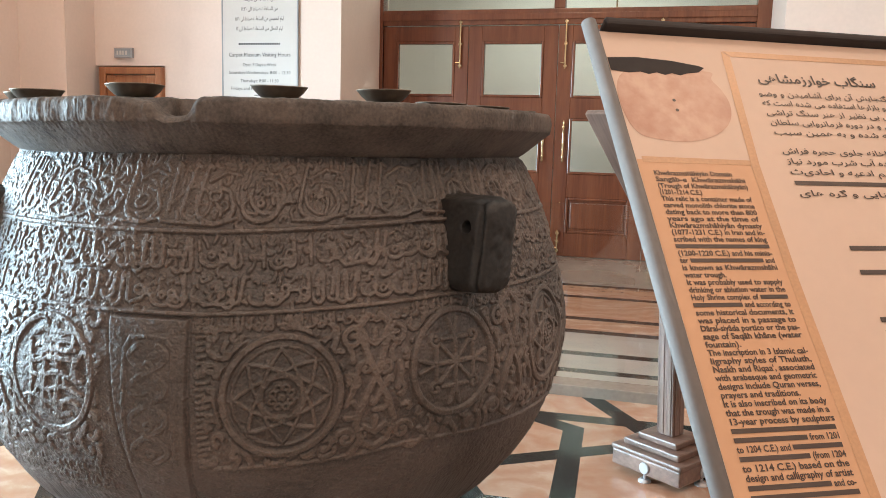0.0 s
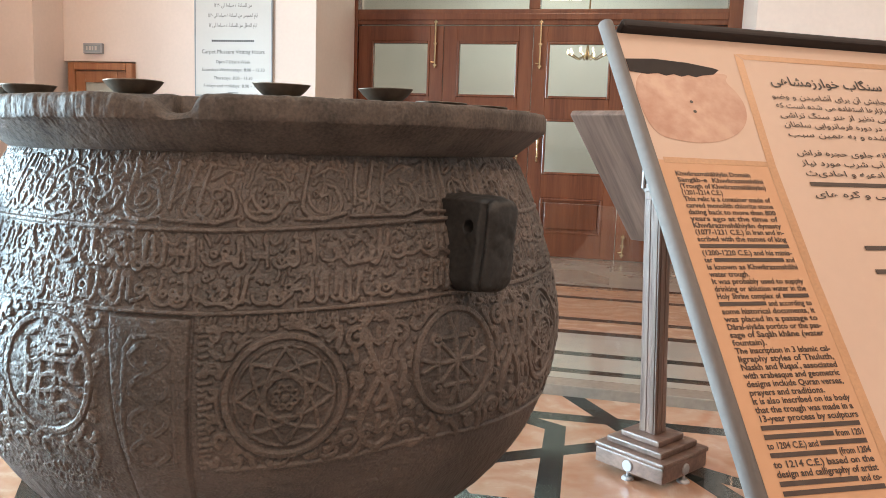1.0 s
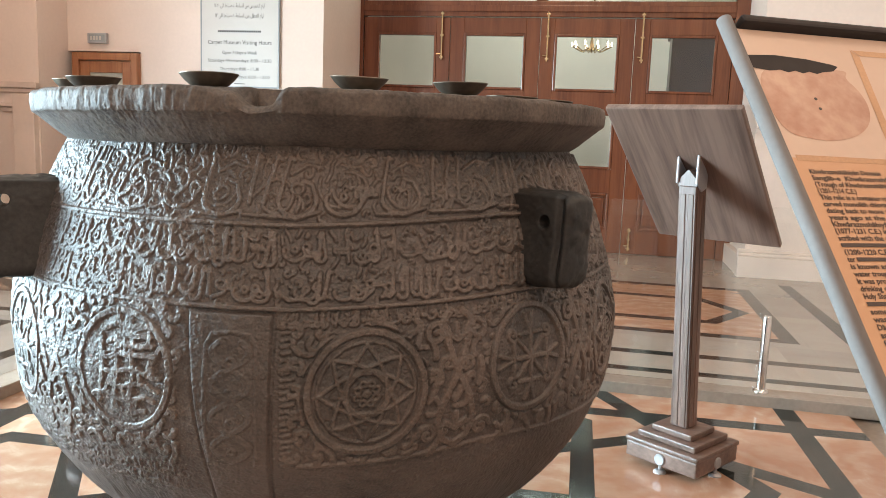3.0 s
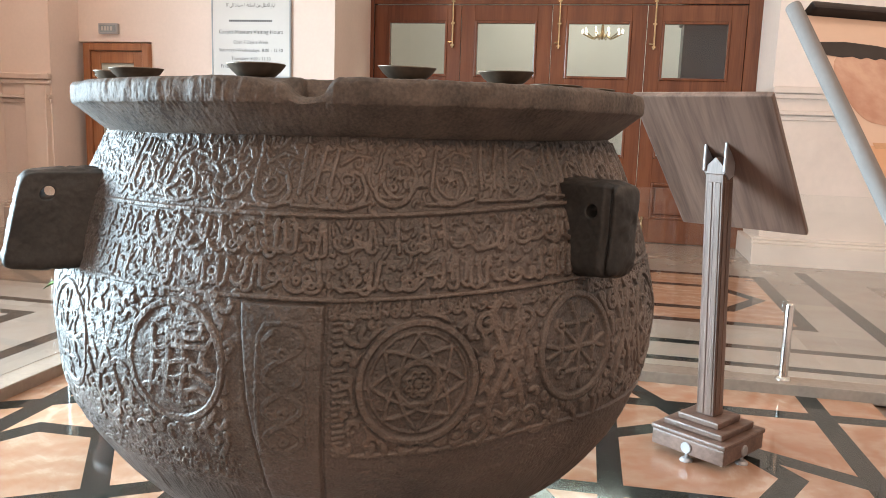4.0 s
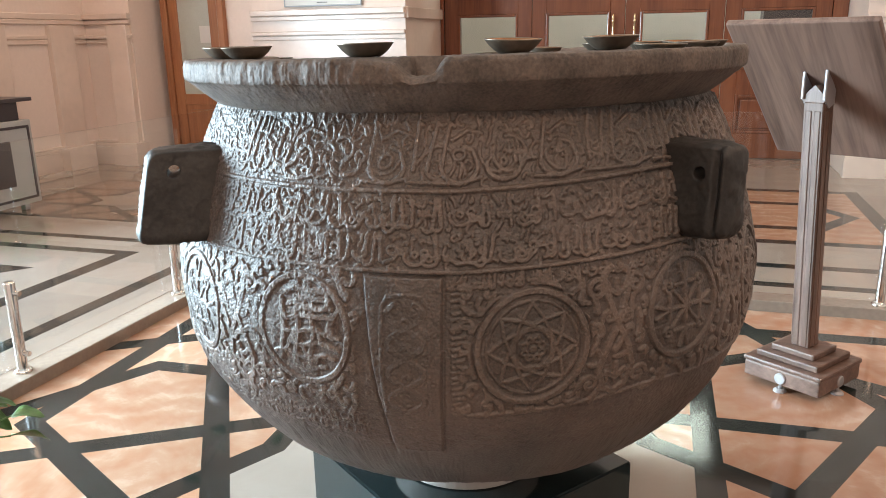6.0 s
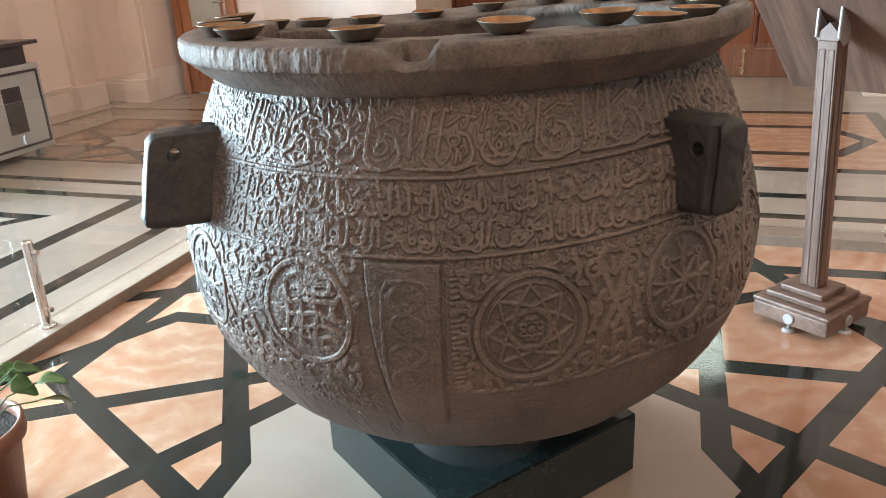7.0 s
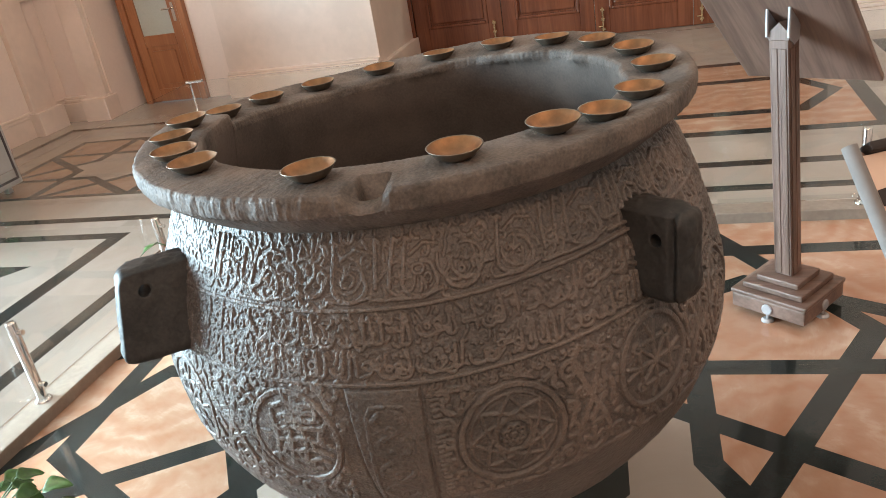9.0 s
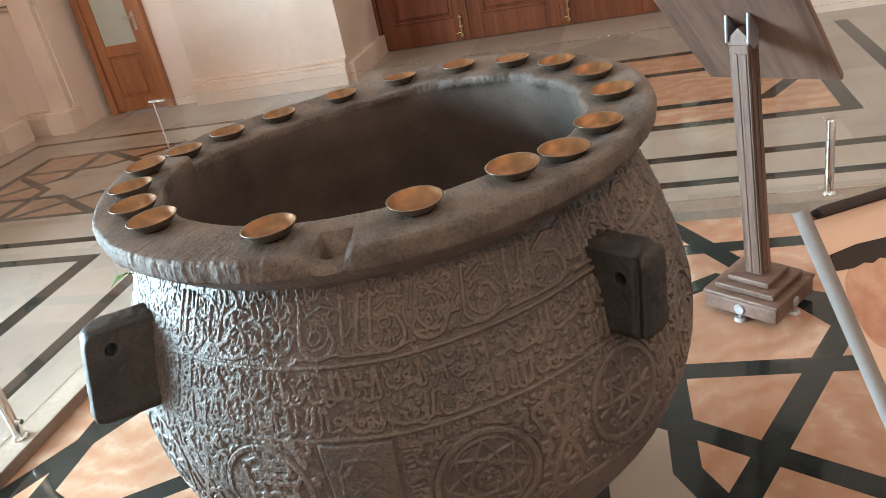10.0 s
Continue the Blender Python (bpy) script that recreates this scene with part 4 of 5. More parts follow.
    # English lines: words, with bars (#) for names of people
    lines = ["Khw\u00e2razmsh\u00e2hiy\u00e2n Domain", "Sang\u00e2b-e  Khw\u00e2razmsh\u00e2hi", "(Trough of Khw\u00e2razmsh\u00e2hiy\u00e2n)", "(1201-1214 C.E.)",
             "This relic is a container made of", "carved monolith chlorite stone", "dating back to more than 800", "years ago at the time of", "Khw\u00e2razmsh\u00e2hiy\u00e2n dynasty",
             "(1077-1231 C.E.) in Iran and in-", "scribed with the names of king", "########", "(1200-1220 C.E.) and his minis-", "ter ########## and", "is known as Khw\u00e2razmsh\u00e2hi", "water trough.",
             "It was probably used to supply", "drinking or ablution water in the", "Holy Shrine complex of ####", "###### and according to", "some historical documents, it", "was placed in a passage to",
             "D\u00e2ral-siy\u00e2da portico or the pas-", "sage of Saq\u00e2h kh\u00e2ne (water", "fountain).", "The inscription in 3 Islamic cal-", "ligraphy styles of Thuluth,", "Naskh and Riqaa', associated",
             "with arabesque and geometric", "designs include Quran verses,", "prayers and traditions.", "It is also inscribed on its body", "that the trough was made in a", "13-year process by sculpturs",
             "########", "######## from 1201", "to 1204 C.E.) and #####", "######## (from 1204", "to 1214 C.E.) based on the", "design and calligraphy of artist", "########## and co-", "##########"]
    full = 0.108
    short = {0: 0.094, 3: 0.050, 15: 0.047, 24: 0.038, 30: 0.083}
    x0, y, step = 0.0225, 0.2285, 0.00852
    for i, s in enumerate(lines):
        w = short.get(i, full)
        if "#" not in s:
            bm = text(s, 0.0088, Matrix.Translation((x0, -y, z + 0.0007)), M_INK, width=w, bold=0.00022)
            put("lettering", bm, M_INK2, sheet)
        else:
            words = s.split(" ")
            bits = [None if "#" in k else text(k, 0.0088, Matrix.Diagonal((0.86, 1, 1, 1)), M_INK, bold=0.00022) for k in words]
            spans = [0.0 if t is None else max(v.co.x for v in t.verts) for t in bits]
            room = (w - sum(spans) - 0.0024 * (len(words) - 1)) / max(1, sum(k.count("#") for k in words))
            x = x0
            for k, t, sp in zip(words, bits, spans):
                if t is None:
                    sp = room * k.count("#")
                    put("writing_bar", box(x, x + sp, -y + 0.0005, -y + 0.0050, z + 0.0007, z + 0.0008), M_INK2, sheet)
                else:
                    bmesh.ops.transform(t, matrix=Matrix.Translation((x, -y, z + 0.0007)), verts=t.verts[:])
                    put("lettering", t, M_INK2, sheet)
                x += sp + 0.0024
        y += step
    # heading and lines in Persian, set to full width; bars (#) for names of people
    def line(body, yy, size, x1, w, material, bold):
        if body == "#":
            put("writing_bar", box(x1 - w, x1, -yy, -yy + 0.5 * size, z + 0.0007, z + 0.0008), material, sheet)
            return
        bm = text(joined(body), size, Matrix.Identity(4), material, width=w, bold=bold)
        lo = min(v.co.x for v in bm.verts)
        bmesh.ops.transform(bm, matrix=Matrix.Translation((x1 - w - lo, -yy, z + 0.0007)), verts=bm.verts[:])
        put("lettering", bm, material, sheet)
    line("\u0633\u0646\u06af\u0627\u0628 \u062e\u0648\u0627\u0631\u0632\u0645\u0634\u0627\u0647\u06cc", 0.082, 0.020, 0.368, 0.168, M_INK, 0.0003)
    paragraphs = [["سنگ یکپارچه که گنجایش آن برای آشامیدن و وضو", "خانه مساجد تکیه ها و بازارها استفاده می شده است که", "سنگاب که نمونه ای بی نظیر از هنر سنگ تراشی", "بیش از ۸۰۰ سال پیش و در دوره فرمانروایی سلطان", "هجری قمری ساخته شده و به همین سبب"],
                  ["رواق دارالسیاده یا سقاخانه جلوی حجره فراش", "قرار داشته و تامین کننده آب شرب مورد نیاز", "مضمون آیات قرآن کریم ادعیه و احادیث", "#", "و نقوش اسلیمی و حنایی و گره های"],
                  ["تراشیده شده است روی بدنه", "و در کف آن سوراخی برای"], ["#", "ساخت آن توسط", "#"], ["داخلی دهانه"], ["#", "#"], ["#", "#", "#"]]
    yy = 0.105
    for i, rows in enumerate(paragraphs):
        for body in rows:
            w = min(0.275, 0.0062 * len(body)) if body != "#" else 0.24
            line(body, yy, 0.0112, W - 0.032, 0.275 if i < 2 else w, M_INK2, 0.00012)
            yy += 0.0150
        yy += 0.013
    # column behind the board, down to the floor
    c = NEAR_TL + NEAR_UX * (W / 2) + NEAR_DN * (H * 0.5) - nz * 0.09
    ang = math.degrees(math.atan2(NEAR_UX.y, NEAR_UX.x))
    lectern_stand(root, Matrix.Translation((c.x, c.y, 0)) @ Matrix.Rotation(radians(ang), 4, "Z"), c.z - 0.01)
    return tagged(root, "walnut lectern with a slanting printed information board in an aluminium frame", "lectern", "lecterns")


far_lectern()
near_lectern()


# ---- plinth ----
bm = prism([(0.455 * math.cos(radians(a)), 0.455 * math.sin(radians(a))) for a in (8, 98, 188, 278)], 0.0, 0.19)
bmesh.ops.bevel(bm, geom=bm.edges[:], offset=0.005, segments=2, affect="EDGES")
ob = part("plinth", bm, M_PLINTH)
ob.location = (PC[0], PC[1], 0)
tagged(ob, "low square dark green polished plinth under the stone trough", "plinth")
ob = part("seat_ring", lathe([(0.0, 0.19), (0.198, 0.19), (0.204, 0.194), (0.204, 0.256), (0.198, 0.262), (0.12, 0.2625), (0.0, 0.2625)], 48), M_WHITE, smooth=False)
ob.location = (PC[0], PC[1], 0)
tagged(ob, "round pale stone seat between plinth and trough", "seat ring")


# ---- carved stone trough ----
PROF = [(0.02, 0.252), (0.13, 0.256), (0.235, 0.274), (0.335, 0.309), (0.418, 0.347), (0.50, 0.396), (0.561, 0.446), (0.610, 0.501), (0.651, 0.563), (0.680, 0.63), (0.697, 0.70), (0.705, 0.775),
        (0.7035, 0.83), (0.696, 0.88), (0.683, 0.94), (0.665, 1.00), (0.645, 1.06), (0.622, 1.115), (0.598, 1.165), (0.583, 1.19), (0.575, 1.205)]


def smooth_profile(zs):
    pz = np.array([p[1] for p in PROF])
    pr = np.array([p[0] for p in PROF])
    # arc length spline by repeated averaging of a dense polyline
    s = np.concatenate([[0], np.cumsum(np.hypot(np.diff(pz), np.diff(pr)))])
    d = np.linspace(0, s[-1], 600)
    r, z = np.interp(d, s, pr), np.interp(d, s, pz)
    for _ in range(160):
        r[1:-1] = (r[:-2] + 2 * r[1:-1] + r[2:]) / 4
        z[1:-1] = (z[:-2] + 2 * z[1:-1] + z[2:]) / 4
    return d, r, z


A0, A1 = -178.0, 22.0  # carved sector that shows, in degrees
NU, Z_LO, Z_HI, NV = 1750, 0.56, 1.185, 470
RU = 0.665  # mean radius: u is an arc length at this radius
UW = radians(A1 - A0) * RU
relief = np.zeros((NV, NU), dtype=np.float32)
lighten_mask = np.ones((NV, NU), dtype=np.float32)  # less on the flat panel
DU, DV = UW / (NU - 1), (Z_HI - Z_LO) / (NV - 1)


def U(deg):
    return radians(deg - A0) * RU


def stamp(pts, w, h, soft=0.26):
    """Raises a rounded stroke of half-width w and height h along points (u, z)."""
    pts = np.asarray(pts, dtype=float)
    seg = np.hypot(*np.diff(pts, axis=0).T)
    n = max(2, int(seg.sum() / (w * 0.45)) + 1)
    s = np.concatenate([[0], np.cumsum(seg)])
    q = np.linspace(0, s[-1], n)
    for cu, cv in zip(np.interp(q, s, pts[:, 0]), np.interp(q, s, pts[:, 1])):
        i0, i1 = int((cu - w) / DU), int((cu + w) / DU) + 2
        j0, j1 = int((cv - Z_LO - w) / DV), int((cv - Z_LO + w) / DV) + 2
        i0, j0, i1, j1 = max(i0, 0), max(j0, 0), min(i1, NU), min(j1, NV)
        if i0 >= i1 or j0 >= j1:
            continue
        uu = np.arange(i0, i1) * DU - cu
        vv = Z_LO + np.arange(j0, j1) * DV - cv
        d = np.sqrt(uu[None, :] ** 2 + vv[:, None] ** 2) / w
        k = np.clip((1 - d) / soft, 0, 1)
        k = k * k * (3 - 2 * k) * h * 1.05
        np.maximum(relief[j0:j1, i0:i1], k, out=relief[j0:j1, i0:i1])


def arc(cu, cv, ru, rv, a, b, n=14, turn=0.0):
    t = np.radians(np.linspace(a, b, n))
    x, y = ru * np.cos(t), rv * np.sin(t)
    c, s = math.cos(radians(turn)), math.sin(radians(turn))
    return np.stack([cu + c * x - s * y, cv + s * x + c * y], axis=1)


def curl(cu, cv, r, a, turns, sense=1, n=22):
    t = np.linspace(0, 1, n)
    th = radians(a) + sense * 2 * math.pi * turns * t
    rr = r * (1 - 0.82 * t)
    return np.stack([cu + rr * np.cos(th), cv + rr * np.sin(th)], axis=1)


def leaf(u, v, r, a, w=0.0032, h=0.0035):
    """Three-lobed palmette."""
    for da, l in ((0, 1.0), (55, 0.75), (-55, 0.75)):
        t = radians(a + da)
        stamp([(u, v), (u + l * r * math.cos(t), v + l * r * math.sin(t))], w * 1.25, h)
    stamp(curl(u + 0.6 * r * math.cos(radians(a + 90)), v + 0.6 * r * math.sin(radians(a + 90)), r * 0.4, a, 0.8, 1), w * 0.7, h)
    stamp(curl(u + 0.6 * r * math.cos(radians(a - 90)), v + 0.6 * r * math.sin(radians(a - 90)), r * 0.4, a, 0.8, -1), w * 0.7, h)


def script(rng, u0, u1, z0, z1, w, h, dens=1.0):
    """Band of abstract calligraphic strokes: uprights, bowls, teeth, loops and dots."""
    H = z1 - z0
    u = u0
    while u < u1:
        k = rng.random()
        if k < 0.42:  # upright, slightly leaning, with a hooked head
            lean = rng.uniform(-0.10, 0.16) * H
            top = z1 - rng.uniform(0, 0.12) * H
            bot = z0 + rng.uniform(0.12, 0.3) * H
            stamp([(u + lean - 0.35 * w * 2, top - 1.5 * w), (u + lean, top), (u + lean * 0.5, (top + bot) / 2), (u, bot)], w * rng.uniform(0.9, 1.15), h)
            if rng.random() < 0.6:
                stamp(arc(u - 0.14 * H, bot, 0.14 * H, 0.13 * H, 0, -170), w, h)
                u += 0.06 * H
            u += H * rng.uniform(0.13, 0.24) / dens
        elif k < 0.64:  # deep bowl
            r = rng.uniform(0.2, 0.34) * H
            c = z0 + r * 0.75 + rng.uniform(0.02, 0.2) * H
            stamp(arc(u + r, c, r, r * 0.72, 165, 372), w, h)
            stamp(arc(u + r * 1.95, c + r * 0.35, r * 0.3, r * 0.3, -60, 220), w * 0.9, h)
            if rng.random() < 0.6:
                stamp(arc(u + r, c + r * 0.2, 1.2 * w, 1.2 * w, 0, 360, 8), w * 0.8, h)
            u += r * rng.uniform(1.5, 2.1) / dens
        elif k < 0.80:  # teeth along the base line
            b = z0 + rng.uniform(0.22, 0.5) * H
            n = rng.randint(2, 4)
            p = []
            for i in range(n):
                p += [(u + i * 0.10 * H, b + 0.13 * H), (u + i * 0.10 * H + 0.02 * H, b), (u + i * 0.10 * H + 0.08 * H, b)]
            stamp(p, w * 0.85, h)
            u += 0.10 * H * n / dens
        elif k < 0.92:  # loop with a tail
            r = rng.uniform(0.10, 0.15) * H
            c = z0 + rng.uniform(0.4, 0.62) * H
            stamp(arc(u + r, c, r, r * 0.9, 0, 360, 16), w * 0.85, h)
            stamp([(u + 2 * r, c), (u + 1.6 * r, c - 1.8 * r), (u - 0.8 * r, z0 + 0.12 * H)], w, h)
            u += r * 2.2 / dens
        else:  # long sweep
            l = rng.uniform(0.45, 0.8) * H
            b = z0 + rng.uniform(0.06, 0.2) * H
            stamp([(u, b + 0.12 * H), (u + 0.25 * l, b), (u + 0.7 * l, b + 0.02 * H), (u + l, b + 0.25 * H)], w * 1.05, h)
            u += 0.5 * l / dens
        if rng.random() < 0.4:
            stamp([(u - 0.08 * H, z0 + rng.uniform(0.55, 0.95) * H), (u - 0.03 * H, z0 + rng.uniform(0.55, 0.95) * H)], w * 0.75, h * 0.9)


def fill(rng, u0, u1, z0, z1, tries, r0, r1, w, h, clear):
    """Closes bare ground with small hooks and curls, leaving narrow grooves."""
    for _ in range(tries):
        u, v = rng.uniform(u0, u1), rng.uniform(z0, z1)
        i, j = int(u / DU), int((v - Z_LO) / DV)
        q = int(clear / DU)
        patch = relief[max(j - q, 0):j + q + 1, max(i - q, 0):i + q + 1]
        if patch.size == 0 or patch.max() > 0.0012:
            continue
        r = rng.uniform(r0, r1)
        k = rng.random()
        a = rng.uniform(0, 360)
        if k < 0.3:
            stamp(curl(u, v, r, a, rng.uniform(0.45, 0.7), rng.choice((-1, 1)), 12), w, h)
        elif k < 0.75:
            stamp(arc(u, v, r * 1.3, r * 0.9, a, a + rng.uniform(100, 190), 9, rng.uniform(0, 180)), w, h)
        else:
            t = radians(rng.uniform(55, 125))
            c, q = r * 1.3 * math.cos(t), r * 1.3 * math.sin(t)
            stamp([(u - c, v - q), (u + 0.25 * r, v), (u + c, v + q)], w * 1.1, h)


def lift_of(deg):
    return 0.02 * min(1.0, max(0.0, (deg + 75) / 36))


def clear_oval(cu, z, ru, rz):
    gu, gz = np.arange(NU) * DU - cu, Z_LO + np.arange(NV) * DV - z
    relief[np.sqrt((gu[None, :] / ru) ** 2 + (gz[:, None] / rz) ** 2) < 1.0] = 0


def letter_word(rng, u, z0, z1, w, h):
    """One large word: leaning uprights joined by a sweeping bowl, with a loop and a leaf in the gap; returns its width."""
    H = z1 - z0
    n = rng.randint(1, 3)
    step = rng.uniform(0.20, 0.27) * H
    r = rng.uniform(0.26, 0.38) * H
    width = n * step + 1.7 * r
    for i in range(n):
        x = u + i * step
        lean = rng.uniform(0.02, 0.22) * H
        top = z1 - rng.uniform(0, 0.14) * H
        stamp([(x + lean + 1.6 * w, top - 1.2 * w), (x + lean, top), (x + 0.4 * lean, z0 + 0.55 * H), (x, z0 + 0.22 * H)], w, h)
    bx = u + (n - 1) * step + r
    stamp(arc(bx, z0 + 0.27 * H, r, 0.24 * H, 185, 368, 16), w * 1.1, h)
    stamp([(bx + r, z0 + 0.28 * H), (bx + 0.75 * r, z0 + 0.5 * H), (bx + 0.2 * r, z0 + 0.56 * H)], w, h)
    if rng.random() < 0.5:
        lp = rng.uniform(0.08, 0.14) * H
        stamp(arc(bx + rng.uniform(-0.3, 0.3) * r, z0 + rng.uniform(0.34, 0.46) * H, lp, lp * rng.uniform(0.6, 0.9), 0, 360, 14, rng.uniform(0, 90)), w * 0.75, h)
    else:
        leaf(bx, z0 + 0.36 * H, 0.15 * H, rng.uniform(30, 150), w * 0.6, h * 0.9)
    if rng.random() < 0.7:
        stamp([(bx - 0.4 * r, z0 + 0.66 * H), (bx + 0.5 * r, z0 + 0.80 * H), (bx + 1.3 * r, z0 + 0.74 * H)], w * 0.8, h)
    stamp([(u - 0.1 * H, z0 + 0.05 * H), (bx, z0 + 0.02 * H), (bx + 1.2 * r, z0 + 0.10 * H)], w * 0.8, h)
    return width


def vine_scroll(rng, u, c, r, w, h):
    """Thin round tendril with a palmette in its eye."""
    a = rng.uniform(140, 220)
    stamp(arc(u, c, r, r * 0.95, a, a + rng.uniform(250, 310), 26), w, h)
    leaf(u, c, r * 0.5, rng.uniform(40, 140), w * 0.62, h * 0.9)


def medallion_star(cu, z, ru, rz):
    """Eight-fold interlace: four pointed ovals crossing round a rosette."""
    stamp(arc(cu, z, ru * 0.84, rz * 0.84, 0, 360, 50), 0.0030, 0.0030)
    for k in range(4):
        t = radians(45 * k)
        for sgn in (-1, 1):
            p = []
            for q in np.linspace(-1, 1, 19):
                x, y = 0.80 * q, sgn * 0.34 * (1 - q * q)
                p.append((cu + ru * (x * math.cos(t) - y * math.sin(t)), z + rz * (x * math.sin(t) + y * math.cos(t))))
            stamp(p, 0.0036, 0.0044)
    stamp(arc(cu, z, ru * 0.40, rz * 0.40, 0, 360, 30), 0.0030, 0.0040)
    for k in range(8):
        t = radians(45 * k + 22.5)
        stamp(arc(cu + 0.17 * ru * math.cos(t), z + 0.17 * rz * math.sin(t), 0.0055, 0.0055, 0, 360, 8), 0.0028, 0.0040)
    stamp(arc(cu, z, 0.004, 0.004, 0, 360, 8), 0.004, 0.0046)


def medallion_cross(cu, z, ru, rz):
    """Round field with crossing bars, diagonal rays and hooked ends."""
    for k in range(8):
        t = radians(45 * k)
        c, q = math.cos(t), math.sin(t)
        stamp([(cu, z), (cu + 0.46 * ru * c, z + 0.46 * rz * q)], 0.0040 if k % 2 else 0.0050, 0.0048)
        if k % 2 == 0:
            for sgn in (-1, 1):
                stamp([(cu + ru * (0.46 * c - sgn * 0.30 * q), z + rz * (0.46 * q + sgn * 0.30 * c)), (cu + ru * 0.46 * c, z + rz * 0.46 * q),
                       (cu + ru * (0.82 * c - sgn * 0.12 * q), z + rz * (0.82 * q + sgn * 0.12 * c))], 0.0042, 0.0048)
        else:
            stamp(curl(cu + 0.66 * ru * c, z + 0.66 * rz * q, 0.15 * ru, 45 * k + 180, 1.1, 1 if k % 4 == 1 else -1), 0.0040, 0.0046)


def medallion_script(rng, cu, z, ru, rz):
    """Round field filled with crossing letters."""
    for k in range(-3, 4):
        f = math.sqrt(max(0.05, 1 - (k / 3.7) ** 2)) * 0.80
        p = [(cu + ru * f * q, z + rz * (0.235 * k + 0.05 * math.sin(5 * q + k))) for q in np.linspace(-1, 1, 15)]
        a, b = sorted(rng.sample(range(15), 2))
        if b - a < 6:
            a, b = 0, 14
        stamp(p[a:b + 1], 0.0052, 0.0050)
        for i in range(rng.randint(3, 5)):
            x, y = p[rng.randint(1, 13)]
            stamp([(x, y), (x + rng.uniform(-0.1, 0.16) * ru, y + 0.26 * rz)], 0.0050, 0.0050)
    for k in range(4):
        stamp([(cu + 0.05 * ru, z + (0.74 - 0.15 * k) * rz), (cu + (0.55 + 0.05 * k) * ru, z + (0.76 - 0.15 * k) * rz)], 0.0058, 0.0060)
    for k in range(3):
        x = cu + (0.35 * k - 0.55) * ru
        stamp([(x, z - 0.62 * rz), (x + 0.12 * ru, z - 0.05 * rz), (x + 0.08 * ru, z + 0.55 * rz)], 0.0052, 0.0054)


def carve():
    rng = random.Random(21)
    # upper band: large letters over thin scrolling vines
    u = 0.0
    while u < UW:
        vine_scroll(rng, u + 0.03, rng.uniform(1.104, 1.136), rng.uniform(0.028, 0.040), 0.0036, 0.0030)
        u += rng.uniform(0.085, 0.14)
    u = 0.0
    while u < UW:
        if rng.random() < 0.45:
            u += letter_word(rng, u, 1.068, 1.180, 0.0045, 0.0050) + rng.uniform(0.0, 0.014)
        else:
            l = rng.uniform(0.05, 0.11)
            script(rng, u, u + l, 1.068, 1.180, 0.0048, 0.0052, 0.85)
            vine_scroll(rng, u + 0.5 * l, rng.uniform(1.10, 1.14), rng.uniform(0.022, 0.034), 0.0042, 0.0046)
            u += l + 0.012
    fill(rng, 0, UW, 1.070, 1.182, 12000, 0.006, 0.012, 0.0034, 0.0034, 0.0060)
    # two rows of smaller letters
    script(rng, 0, UW, 0.990, 1.050, 0.0043, 0.0052, 1.0)
    script(rng, 0, UW, 0.932, 0.987, 0.0042, 0.0050, 1.0)
    fill(rng, 0, UW, 0.930, 1.050, 9000, 0.004, 0.008, 0.0034, 0.0036, 0.0056)
    # ridges between the bands
    stamp([(0, 1.0585), (UW, 1.0585)], 0.0044, 0.0060)
    stamp([(0, 0.924), (UW, 0.924)], 0.0042, 0.005)
    # medallions with vines between
    meds = [(-155.0, 0.79, 0.094, 1), (-127.5, 0.79, 0.096, 2), (-99.8, 0.80, 0.098, 0), (-64.6, 0.779, 0.099, 1), (-38.0, 0.80, 0.092, 2), (-12.0, 0.80, 0.094, 1), (14.0, 0.80, 0.094, 2)]
    for (d0, _, r0, k0), (d1, _, r1, k1) in zip(meds, meds[1:]):
        if d0 < -90 < d1:
            continue
        mid = U((d0 + d1) / 2)
        wide = (U(d1) - U(d0)) / 2
        w = 0.0070
        for s in (-1, 1):
            stamp([(mid + s * 0.010, 0.905), (mid + s * 0.030, 0.885), (mid + s * 0.014, 0.84), (mid, 0.80), (mid - s * 0.020, 0.76), (mid - s * 0.034, 0.715), (mid - s * 0.022, 0.678), (mid, 0.664)], w, 0.0055)
            stamp(curl(mid + s * 0.038, 0.868, 0.022, 90 + 90 * s, 1.3, -s), w * 0.85, 0.0055)
            stamp(curl(mid + s * 0.050, 0.690, 0.018, 90 - 90 * s, 1.3, s), w * 0.8, 0.005)
            stamp(curl(mid + s * 0.018, 0.815, 0.014, 200, 1.2, s), w * 0.7, 0.0045)
            stamp(curl(mid + s * wide * 0.95, 0.896, 0.014, 90, 1.2, s), w * 0.8, 0.0045)
            stamp(curl(mid + s * wide * 0.72, 0.672, 0.013, 90, 1.2, -s), w * 0.8, 0.0045)
        leaf(mid, 0.695, 0.030, 90, 0.005, 0.0055)
        leaf(mid, 0.855, 0.026, 90, 0.0042, 0.005)
    fill(rng, 0, U(-91), 0.655, 0.915, 12000, 0.009, 0.017, 0.0062, 0.0050, 0.0090)
    fill(rng, U(-75), UW, 0.668, 0.886, 12000, 0.009, 0.017, 0.0058, 0.0050, 0.0086)
    for deg, z, r, kind in meds:
        cu = U(deg)
        ru, rz = r * RU / 0.70, r * 1.05
        clear_oval(cu, z, ru * 1.10, rz * 1.10)
        stamp(arc(cu, z, ru, rz, 0, 360, 60), 0.0066, 0.0062)
        if kind == 1:
            medallion_star(cu, z, ru, rz)
        elif kind == 2:
            medallion_cross(cu, z, ru, rz)
        else:
            medallion_script(rng, cu, z, ru, rz)
